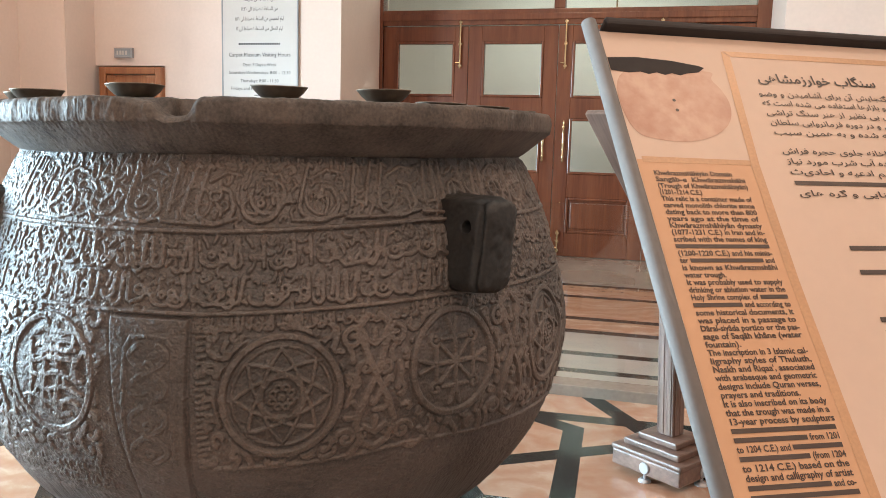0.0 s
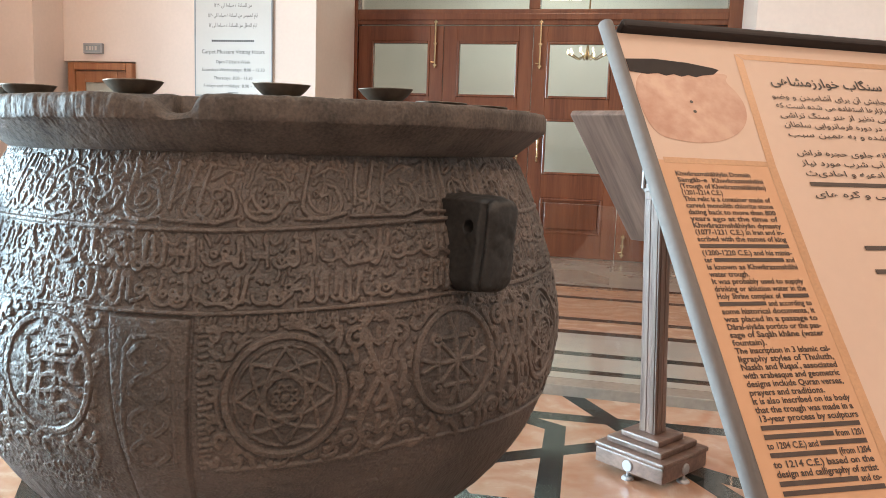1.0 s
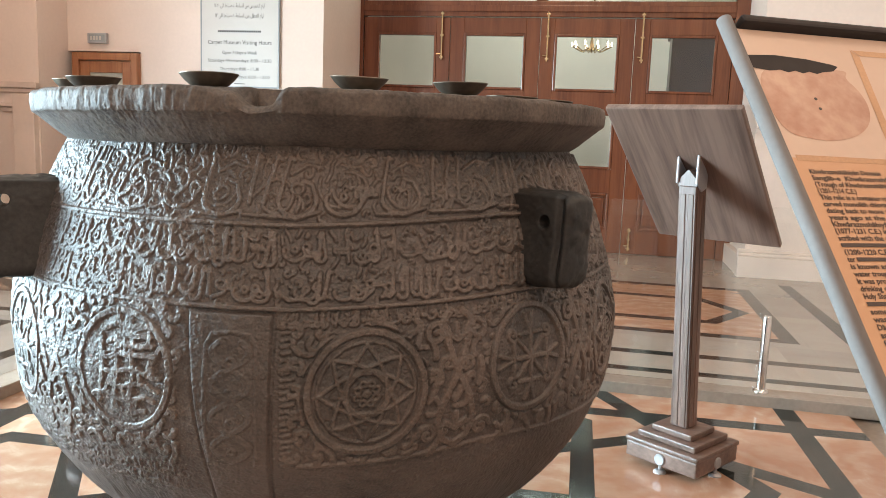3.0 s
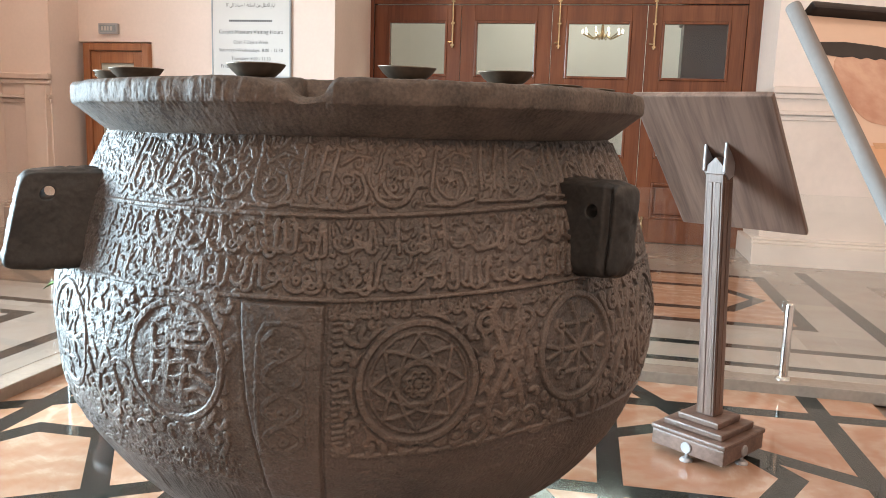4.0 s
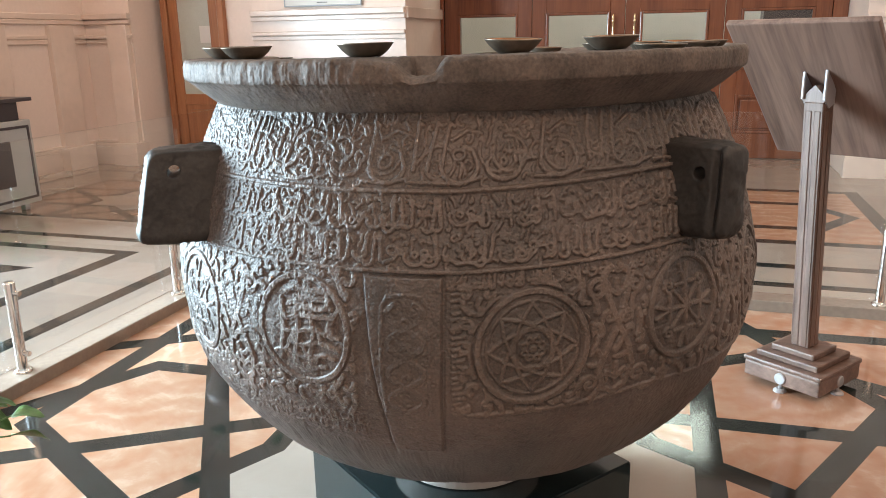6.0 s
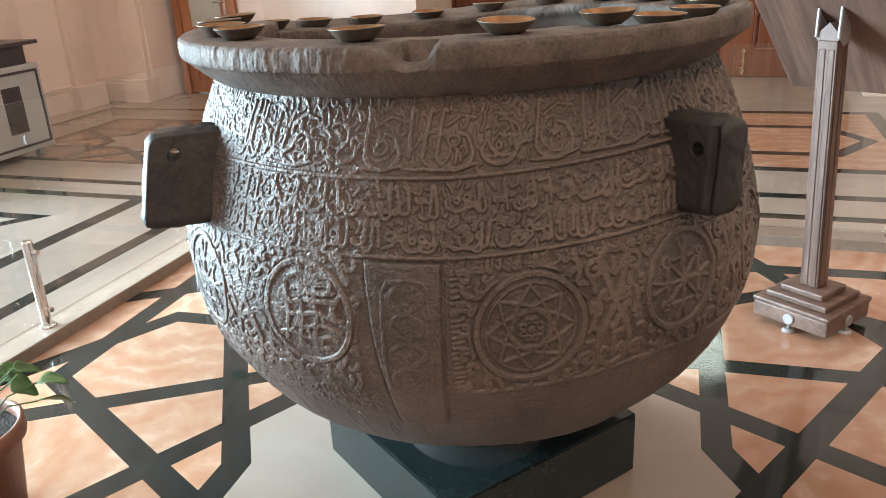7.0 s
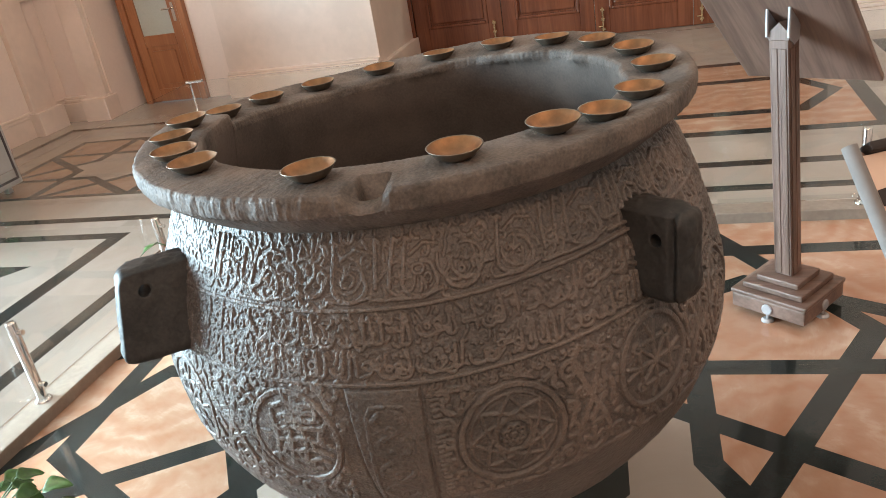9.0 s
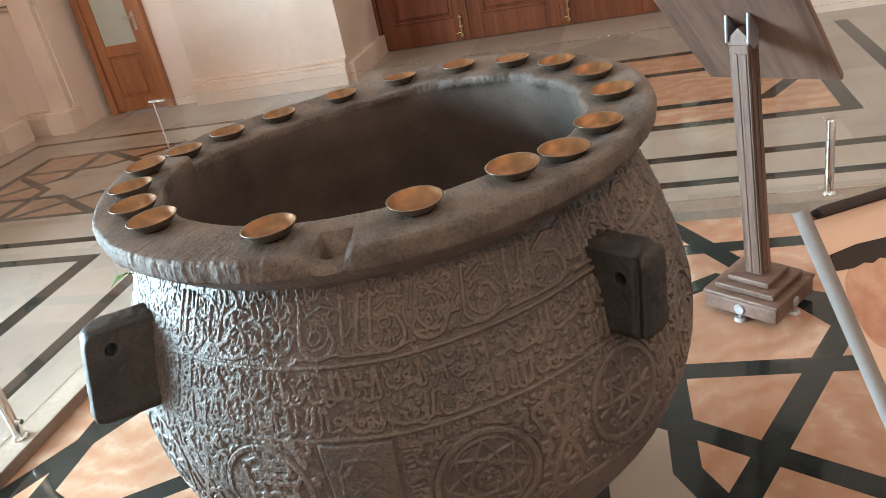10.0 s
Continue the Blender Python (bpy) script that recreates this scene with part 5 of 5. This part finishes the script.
    # writing strip over the medallions beyond the panel
    script(rng, U(-76.5), U(A1), 0.892, 0.918, 0.0028, 0.0040, 1.0)
    # bordering strip at the panel's side
    for k in range(22):
        z = 0.885 - k * 0.011
        stamp([(U(-76.2), z), (U(-74.8) + 0.004 * math.sin(k * 1.9), z + 0.003)], 0.0034, 0.0036)
    # lower ridge and fine lettering below
    stamp([(U(-74), 0.652), (U(-60), 0.653), (U(-45), 0.660), (U(-19), 0.640), (UW, 0.63)], 0.004, 0.0045)
    script(rng, 0, U(-91), 0.610, 0.634, 0.0026, 0.0034, 1.0)
    script(rng, 0, U(-91), 0.585, 0.606, 0.0024, 0.0028, 1.0)
    # plain raised panel with worn interlace
    du = (np.arange(NU) * DU)[None, :]
    zz = (Z_LO + np.arange(NV) * DV)[:, None]
    left = U(-89.3) + (0.914 - zz) * 0.10
    right = U(-77.6) - (0.914 - zz) * 0.02
    ins = np.minimum(np.minimum(du - left, right - du), 0.914 - zz)
    k = np.clip(ins / 0.004 + 0.5, 0, 1)
    gap = np.clip(1 - np.abs(ins + 0.004) / 0.004, 0, 1)
    relief[:] = relief * (1 - k) + k * 0.0060
    lighten_mask[:] = 1 - 0.8 * k
    cu = U(-83.0)
    t = np.linspace(0, 1, 60)
    for s in (-1, 1):
        x = cu + s * 0.030 * np.sin(2 * math.pi * (1.9 * t + 0.10))
        stamp(np.stack([x, 0.868 - 0.21 * t], axis=1), 0.0060, 0.0082)
        stamp([(cu + s * 0.004, 0.884), (cu + s * 0.030, 0.880), (cu + s * 0.040, 0.862), (cu + s * 0.041, 0.78), (cu + s * 0.040, 0.66)], 0.0042, 0.0076)
    for j in range(4):
        stamp(arc(cu, 0.835 - 0.052 * j, 0.006, 0.006, 0, 360, 10), 0.0040, 0.0078)
    relief[:] -= gap * 0.003


carve()


def trough():
    root = empty("stone_trough", Matrix.Translation((PC[0], PC[1], 0)))
    d, pr, pz = smooth_profile(None)
    # rows: coarse below and above the carved zone
    carved = Z_LO + np.arange(NV) * DV
    low = np.linspace(0, np.interp(Z_LO, pz, d), 70)[:-1]
    rows_d = np.concatenate([low, np.interp(carved, pz, d), np.linspace(np.interp(Z_HI, pz, d), d[-1], 5)[1:]])
    rr, rz = np.interp(rows_d, d, pr), np.interp(rows_d, d, pz)
    dr, dz = np.gradient(rr, rows_d), np.gradient(rz, rows_d)
    ln = np.hypot(dr, dz)
    nr, nz_ = dz / ln, -dr / ln
    nrow = len(rows_d)
    cols = np.concatenate([np.radians(np.linspace(A0, A1, NU)), np.radians(np.linspace(A1, A0 + 360, 70)[1:-1])])
    ncol = len(cols)
    disp = np.zeros((nrow, ncol), dtype=np.float32)
    j0 = len(low)
    # the bands climb a little towards one side
    shift = np.array([lift_of(math.degrees(a)) for a in cols[:NU]]) / DV
    jj = np.arange(NV)[:, None] - shift[None, :]
    a = np.clip(jj.astype(int), 0, NV - 2)
    f = np.clip(jj - a, 0, 1)
    ii = np.arange(NU)[None, :]
    disp[j0:j0 + NV, :NU] = relief[a, ii] * (1 - f) + relief[a + 1, ii] * f
    # age: worn, uneven ground and tool marks
    rng = np.random.default_rng(5)

    def field(nu, nv):
        g = rng.normal(size=(nv + 1, nu + 1))
        g[:, -1] = g[:, 0]
        v = np.linspace(0, nv - 1e-6, nrow)
        u = np.linspace(0, nu - 1e-6, ncol)
        vi, ui = v.astype(int), u.astype(int)
        fv, fu = (v - vi)[:, None], (u - ui)[None, :]
        fv, fu = fv * fv * (3 - 2 * fv), fu * fu * (3 - 2 * fu)
        return (g[np.ix_(vi, ui)] * (1 - fv) * (1 - fu) + g[np.ix_(vi, ui + 1)] * (1 - fv) * fu + g[np.ix_(vi + 1, ui)] * fv * (1 - fu) + g[np.ix_(vi + 1, ui + 1)] * fv * fu)
    side = np.clip((np.degrees(cols) + 110) / 35, 0, 1)[None, :]  # relief made deeper away from the window, for more shading there
    relief_contrast = 0.45 + 0.56 * side + 0.15 * np.clip(field(26, 14), -1.5, 1.5)
    disp = disp * relief_contrast + 0.0016 * field(16, 8) + 0.0005 * field(160, 60) + 0.00045 * field(620, 210)
    R = rr[:, None] + nr[:, None] * disp
    Zc = rz[:, None] + nz_[:, None] * disp
    co = np.empty((nrow, ncol, 3), dtype=np.float32)
    co[..., 0], co[..., 1], co[..., 2] = R * np.cos(cols), R * np.sin(cols), Zc
    j = np.arange(nrow - 1)[:, None]
    i = np.arange(ncol)[None, :]
    i2 = (i + 1) % ncol
    quads = np.stack([np.broadcast_to(j * ncol + i, (nrow - 1, ncol)), np.broadcast_to(j * ncol + i2, (nrow - 1, ncol)),
                      np.broadcast_to((j + 1) * ncol + i2, (nrow - 1, ncol)), np.broadcast_to((j + 1) * ncol + i, (nrow - 1, ncol))], axis=-1).reshape(-1, 4)
    me = bpy.data.meshes.new("body")
    me.vertices.add(nrow * ncol)
    me.vertices.foreach_set("co", co.ravel())
    me.loops.add(quads.size)
    me.loops.foreach_set("vertex_index", quads.ravel().astype(np.int32))
    me.polygons.add(len(quads))
    me.polygons.foreach_set("loop_start", np.arange(0, quads.size, 4, dtype=np.int32))
    me.polygons.foreach_set("use_smooth", np.ones(len(quads), dtype=bool))
    me.update(calc_edges=True)
    me.validate()
    # shading put into the colour: raised strokes lightest, grooves and lower belly darker
    lightened = np.clip(disp / 0.0046, 0, 1) * np.clip(0.75 + 0.22 * field(40, 18), 0.2, 1)
    lightened[:j0] *= 0.3
    lightened[j0:j0 + NV, :NU] *= lighten_mask[a, ii]
    me.attributes.new("relief_contrast", "FLOAT", "POINT").data.foreach_set("value", lightened.astype(np.float32).ravel())
    me.materials.append(M_STONE)
    body = new("body", me)
    body.parent = root
    # rim and hollow
    prof = [(0.560, 1.190), (0.583, 1.187), (0.592, 1.193), (0.606, 1.204), (0.622, 1.217), (0.638, 1.230), (0.647, 1.238), (0.654, 1.243), (0.656, 1.250), (0.6565, 1.265), (0.655, 1.278), (0.650, 1.2845), (0.638, 1.2862),
            (0.62, 1.2865), (0.605, 1.2865), (0.585, 1.286), (0.565, 1.2855), (0.545, 1.2855), (0.522, 1.285), (0.508, 1.284), (0.502, 1.279), (0.500, 1.264), (0.503, 1.22), (0.515, 1.15), (0.545, 1.03), (0.575, 0.9), (0.58, 0.75), (0.54, 0.58), (0.42, 0.40), (0.25, 0.30), (0.0, 0.27)]
    sub = []
    for (r0, z0), (r1, z1) in zip(prof, prof[1:]):
        n = 3 if z0 > 1.18 else 4
        for q in range(n):
            sub.append((r0 + (r1 - r0) * q / n, z0 + (z1 - z0) * q / n))
    sub.append(prof[-1])
    n = 2000
    bm = bmesh.new()
    rings = []
    for r, z in sub[:-1]:
        ring = []
        for k in range(n):
            a = 2 * math.pi * k / n
            deg = math.degrees(a)
            deg = deg - 360 if deg > 180 else deg
            x, y = math.cos(a), math.sin(a)
            edge = max(0.0, 1 - abs(r - 0.650) / 0.03) if z > 1.2 else 0
            inner = max(0.0, 1 - abs(r - 0.505) / 0.035) * min(1.0, max(0.0, (z - 1.225) / 0.045))
            nn = noise.noise(Vector((x * 9, y * 9, z * 9)))
            n2 = noise.noise(Vector((x * 42, y * 42, z * 30)))
            dr = edge * (0.004 * nn + 0.0028 * n2) + inner * (0.006 * nn + 0.002 * n2)
            dz = 0.0018 * nn * (z > 1.2) + 0.0007 * n2 * (z > 1.2) + 0.0009 * noise.noise(Vector((x * 90, y * 90, r * 90))) * (z > 1.2)
            # vertical tool marks on the lip
            dr += edge * ((0.0010 if deg < -84 else 0.0008) * (z < 1.284) * (r > 0.64) * noise.noise(Vector((x * 210, y * 210, z * 34))) + 0.0011 * noise.noise(Vector((x * 70, y * 70, z * 90))) + 0.0012 * noise.noise(Vector((x * 190, y * 190, z * 190))))
            if 1.19 < z < 1.245 and r > 0.58:  # slanting chisel marks under the rim
                q = a * 95 + r * 240
                dz += 0.0011 * math.sin(q + 5 * nn) * noise.noise(Vector((x * 45, y * 45, z * 80))) + 0.0009 * noise.noise(Vector((x * 160, y * 160, z * 160)))
            # scalloped hollow edge at the back
            back = max(0.0, 1 - abs(deg - 55) / 75)
            dr -= inner * back * min(1.0, max(0.0, (z - 1.20) / 0.05)) * 0.024 * max(0.0, math.sin(a * 11 + 2.6 * noise.noise(Vector((x * 3, y * 3, 7))))) ** 2
            dz -= inner * back * 0.008 * max(0.0, noise.noise(Vector((x * 16, y * 16, 3))))
            if deg > -48 and r < 0.64 and z > 1.235:  # bowls have worn hollows into the inner half
                dz -= 0.016 * min(1.0, (deg + 48) / 14) * min(1.0, (0.64 - r) / 0.06) * min(1.0, (z - 1.235) / 0.03)
            # sunken stretch of the back edge
            if z > 1.05:
                dz -= 0.036 * math.exp(-((deg - 128) / 45) ** 2) * min(1, (z - 1.05) / 0.15)
            if z > 1.05:
                dz += 0.008 * x * min(1, (z - 1.05) / 0.15)
            # spout notch and the chipped stretch beside it
            if z > 1.2:
                g = math.exp(-((deg + 79.9) / 2.6) ** 10)
                dz -= 0.060 * g * (r < 0.612) * min(1.0, max(0.0, (r - 0.572) / 0.006)) * min(1.0, max(0.0, (z - 1.252) / 0.026))
                u = deg + 80.6
                g = math.exp(-(u / (2.9 if u > 0 else 3.4)) ** 4)
                dz -= 0.030 * g * min(1.0, max(0.0, (r - 0.606) / 0.008)) * min(1.0, max(0.0, (z - 1.244) / 0.03))
                dr -= 0.005 * g * edge
                c = math.exp(-((deg + 84.5) / 4.2) ** 2)
                dz -= 0.008 * c * max(0.0, min(1.0, (r - 0.60) / 0.03)) * min(1.0, max(0.0, (z - 1.245) / 0.03))
                dr -= 0.007 * c * edge
                c2 = math.exp(-((deg + 101) / 3.2) ** 2)
                dr -= 0.004 * c2 * edge
            ring.append(bm.verts.new(((r + dr) * x, (r + dr) * y, z + dz)))
        rings.append(ring)
    mouth = next(i for i, (r, z) in enumerate(sub) if r < 0.51 and z < 1.255)
    inside = bmesh.new()
    lower = [[inside.verts.new(v.co) for v in ring] for ring in rings[mouth:]]
    for ring in rings[mouth + 1:]:
        for v in ring:
            bm.verts.remove(v)
    for mesh, loops in ((bm, rings[:mouth + 1]), (inside, lower)):
        for p, q in zip(loops, loops[1:]):
            for k in range(n):
                mesh.faces.new((p[k], p[(k + 1) % n], q[(k + 1) % n], q[k]))
    c = inside.verts.new((0, 0, sub[-1][1]))
    for k in range(n):
        inside.faces.new((lower[-1][k], lower[-1][(k + 1) % n], c))
    bmesh.ops.recalc_face_normals(bm, faces=bm.faces[:])
    inside.normal_update()
    inside.faces.ensure_lookup_table()
    if inside.faces[0].normal.dot(inside.faces[0].calc_center_median()) > 0:
        bmesh.ops.reverse_faces(inside, faces=inside.faces[:])
    part("rim", bm, M_RIM, root, "thick worn projecting rim with a spout notch", smooth=True)
    part("hollow", inside, M_HOLLOW, root, "smooth dark inside of the trough", smooth=True)

    # pierced lugs
    def lug(px, py, direction, length, lean_by, hole, groove=0.0, drop=0.0, slope=0.34, trim=0.0):
        """A pierced block; (px, py) is where its visible face leaves the body."""
        bm = bmesh.new()
        X0, X1, Z0, Z1, T = -0.09, length, 0.940 - drop + trim, 1.120 - drop, 0.040
        hx0, hz, hrad = hole, 1.07 - 0.4 * drop, 0.0125
        na, nb, steps = 140, 30, 14

        def outline(t):
            c, q = math.cos(t), math.sin(t)
            p = 9.0
            k = (abs(c) ** p + abs(q) ** p) ** (-1 / p)
            return (X0 + X1) / 2 + k * c * (X1 - X0) / 2, (Z0 + Z1) / 2 + k * q * (Z1 - Z0) / 2
        face = -1 if math.sin(radians(direction - 90)) < 0 else 1  # side that looks outwards and down
        grids = {}
        for side in (-1, 1):
            rows_ = []
            for b in range(nb + 1):
                f = b / nb
                ring = []
                for k in range(na):
                    t = 2 * math.pi * k / na
                    hx, hy = hx0 + hrad * math.cos(t), hz + hrad * math.sin(t)
                    ox, oy = outline(t)
                    x, z = hx + (ox - hx) * f, hy + (oy - hy) * f
                    lean = (1.12 - z) * lean_by
                    rnd = 0.008 * max(0.0, (f - 0.84) / 0.16) ** 2
                    wob = 0.0028 * noise.noise(Vector((x * 24, z * 24, side * 3 + px))) + 0.0014 * noise.noise(Vector((x * 85, z * 85, side * 5)))
                    if groove:
                        wob -= side * 0.010 * math.exp(-((x - groove) / 0.006) ** 2)
                    ring.append(bm.verts.new((x + lean, side * (T - rnd) + wob + face * (1.12 - z) * slope, z)))
                rows_.append(ring)
            for p, q in zip(rows_, rows_[1:]):
                for k in range(na):
                    bm.faces.new((p[k], p[(k + 1) % na], q[(k + 1) % na], q[k]))
            grids[side] = rows_
        a, b = grids[-1], grids[1]
        prev = a[-1]
        for i in range(1, steps + 1):
            f = i / steps
            if i == steps:
                cur = b[-1]
            else:
                cur = []
                for k in range(na):
                    v = a[-1][k].co.lerp(b[-1][k].co, f)
                    ctr = Vector(((X0 + X1) / 2, v.y, (Z0 + Z1) / 2))
                    dirv = (v - ctr).normalized()
                    bul = 0.006 * math.sin(math.pi * f) ** 0.5
                    cur.append(bm.verts.new(v + dirv * (bul + 0.004 * noise.noise(v * 32) + 0.0028 * noise.noise(v * 95))))
            for k in range(na):
                bm.faces.new((prev[k], prev[(k + 1) % na], cur[(k + 1) % na], cur[k]))
            prev = cur
        for f in bm.faces:
            f.smooth = True
        for k in range(na):
            bm.faces.new((a[0][k], b[0][k], b[0][(k + 1) % na], a[0][(k + 1) % na]))
        bmesh.ops.recalc_face_normals(bm, faces=bm.faces[:])
        turn = Matrix.Translation((px, py, 0)) @ Matrix.Rotation(radians(direction), 4, "Z")
        n = Vector((math.cos(radians(direction - 90)), math.sin(radians(direction - 90)), 0))
        if n.y > 0:
            n = -n
        bmesh.ops.transform(bm, matrix=Matrix.Translation(-n * T) @ turn, verts=bm.verts[:])
        return part("lug", bm, M_LUG, root, "thick square dark stone lug with a drilled hole")

    lug(-0.395, -0.499, -146.0, 0.130, 0.20, 0.0755, 0.0, 0.016)
    lug(0.505, -0.366, -33.0, 0.126, 0.10, 0.074, 0.106, 0.0, 0.20, 0.014)
    return tagged(root, "large round dark stone trough carved with bands of calligraphy and medallions", "stone trough")


trough()


# ---- copper bowls on the rim ----
def bowl():
    root = empty("copper_bowl")
    part("shell", lathe([(0.0, 0.0), (0.026, 0.0), (0.034, 0.005), (0.043, 0.013), (0.050, 0.022), (0.0515, 0.0235), (0.0505, 0.0245), (0.0485, 0.0235)], 40), M_BOWL, root, smooth=True)
    part("lining", lathe([(0.0485, 0.0235), (0.042, 0.0155), (0.033, 0.0075), (0.022, 0.0045), (0.0, 0.004)], 40), M_COPPER, root, "warm copper inside", smooth=True)
    return tagged(root, "shallow tarnished metal bowl with copper inside on the rim", "bowl", "bowls on the rim")


first = bowl()
BOWL_AT = (-125, -138.5, -153, -169, 172, 155, 137, 117, 98, 79, 60.5, 43, 25, 5, -17, -32, -45.5, -65.3, -92.3)
rng = random.Random(3)
for i, deg in enumerate(BOWL_AT):
    r = 0.565 if deg < 0 else 0.568
    z = 1.2865 - (0.018 if deg > -40 else 0.0) + 0.008 * math.cos(radians(deg)) - 0.036 * math.exp(-((deg - 128) / 45) ** 2)
    m = pose(PC[0] + r * math.cos(radians(deg)), PC[1] + r * math.sin(radians(deg)), z, rng.uniform(-2, 2), rng.uniform(-2, 2), rng.uniform(0, 360))
    if i == 0:
        first.matrix_world = m
    else:
        copy_thing(first, m)


# ---- reception desk by the left wall ----
def desk():
    x1, y0, y1 = -5.12, 3.3, 5.27
    root = empty("reception_desk", Matrix.Translation((0, 0, 0)))
    part("body", box(-5.88, x1 - 0.012, y0, y1, 0.06, 0.73, 0.004, 1), M_DESK, root)
    part("upper_box", box(-5.85, x1 - 0.06, y0 + 0.04, y1 - 0.06, 0.731, 0.875, 0.004, 1), M_DESKDARK, root, "dark upper box of the desk")
    part("top", box(-5.90, x1 - 0.02, y0, y1 + 0.06, 0.8755, 0.905, 0.004, 1), M_DESKDARK, root, "dark thin desk top")
    for y in (y0 + 0.1, y1 - 0.1):
        part("leg", box(x1 - 0.12, x1 - 0.07, y - 0.025, y + 0.025, 0.0, 0.06, 0.003, 1), M_ALU, root)
    n = 3
    w = (y1 - y0) / n
    for i in range(n):
        a, b = y0 + i * w + 0.03, y0 + (i + 1) * w - 0.03
        bm = bmesh.new()
        for s in ((a, a + 0.02, 0.10, 0.69), (b - 0.02, b, 0.10, 0.69), (a + 0.02, b - 0.02, 0.10, 0.12), (a + 0.02, b - 0.02, 0.67, 0.69)):
            box(x1 - 0.013, x1 - 0.004, s[0], s[1], s[2], s[3], 0.002, 1, bm)
        part("panel_border", bm, M_DESKDARK, root, "dark inlaid border line")
        c = (a + b) / 2
        part("panel_inset", box(x1 - 0.013, x1 - 0.005, c - 0.09, c + 0.09, 0.22, 0.58, 0.002, 1), M_DESKDARK, root, "dark rectangular inlay")
    return tagged(root, "pale reception desk with dark inlaid panels and a dark top", "desk")


desk()
root = empty("monitor", Matrix.Translation((-5.42, 4.95, 0.905)))
part("screen", box(-0.02, 0.02, -0.24, 0.24, 0.06, 0.36, 0.006, 2), M_DESKDARK, root)
part("stand", box(-0.015, 0.015, -0.03, 0.03, 0.008, 0.10, 0.004, 1), M_DESKDARK, root)
part("foot", box(-0.08, 0.08, -0.11, 0.11, 0.0, 0.008, 0.003, 1), M_DESKDARK, root)
tagged(root, "dark upright computer screen standing on the reception desk", "monitor")


# ---- potted plant ----
def plant(x, y, seed, count, tips=(), spread=(0.0, 2 * math.pi), first=(0.1, 1.5)):
    root = empty("potted_plant", Matrix.Translation((x, y, 0)))
    part("flower_pot", lathe([(0.0, 0.0), (0.105, 0.0), (0.11, 0.005), (0.142, 0.24), (0.158, 0.245), (0.162, 0.262), (0.160, 0.292), (0.153, 0.296), (0.146, 0.292), (0.140, 0.262)], 40), M_POT, root, smooth=True)
    bm = lathe([(0.1405, 0.262), (0.09, 0.268), (0.04, 0.272), (0.0, 0.27)], 30)
    for v in bm.verts:
        v.co.z += 0.008 * noise.noise(v.co * 30)
    part("soil", bm, M_SOIL, root, smooth=True)
    rng = random.Random(seed)
    for i in range(count + len(tips)):
        a = rng.uniform(*spread) if i > 5 else rng.uniform(*first)
        l, rise = rng.uniform(0.06, 0.17), rng.uniform(0.03, 0.16)
        base = Vector((0.05 * math.cos(a), 0.05 * math.sin(a), 0.268))
        tip = base + Vector((l * math.cos(a), l * math.sin(a), rise))
        if i >= count:
            tip = Vector(tips[i - count]) - Vector((x, y, 0))
            a = math.atan2(tip.y, tip.x)
        mid = base.lerp(tip, 0.5) + Vector((0, 0, 0.03))
        stem = part("stem", tube([base, mid, tip], 0.0024, 6), M_LEAF, root)
        bm = bmesh.new()
        L, Wd = rng.uniform(0.075, 0.115), rng.uniform(0.026, 0.040)
        droop = rng.uniform(-0.9, 0.2)
        yaw = a + rng.uniform(-0.5, 0.5)
        f = Matrix.Translation(tip) @ Matrix.Rotation(yaw, 4, "Z") @ Matrix.Rotation(-droop * 0.6, 4, "Y") @ Matrix.Rotation(rng.uniform(-0.5, 0.5), 4, "X")
        rowv = []
        for j in range(9):
            t = j / 8
            wd = Wd * (math.sin(math.pi * t ** 0.62) ** 0.85 if 0 < t < 1 else 0.03)
            zc = -0.25 * L * t * t
            rowv.append([bm.verts.new(f @ Vector((L * t, s * wd, zc + 0.25 * wd * abs(s) + 0.003 * math.sin(9 * t) * s))) for s in (-1, -0.5, 0, 0.5, 1)])
        for p, q in zip(rowv, rowv[1:]):
            for k in range(4):
                bm.faces.new((p[k], p[k + 1], q[k + 1], q[k]))
        ret = bmesh.ops.extrude_face_region(bm, geom=bm.faces[:])
        for v in [g for g in ret["geom"] if isinstance(g, bmesh.types.BMVert)]:
            v.co.z += 0.0008
        bmesh.ops.recalc_face_normals(bm, faces=bm.faces[:])
        part("leaf", bm, M_LEAF, root, smooth=True)
    return tagged(root, "green leafy pothos plant in a round terracotta-coloured pot", "plant")


plant(-1.84, 1.44, 12, 9, (), (1.2, 3.4), (0.8, 2.0))
plant(-1.97, 3.10, 5, 9, [(-2.03, 2.80, 0.57), (-1.95, 3.38, 0.92), (-1.9, 3.2, 0.6), (-1.95, 2.95, 0.5)])

star_floor()
outer_floor()
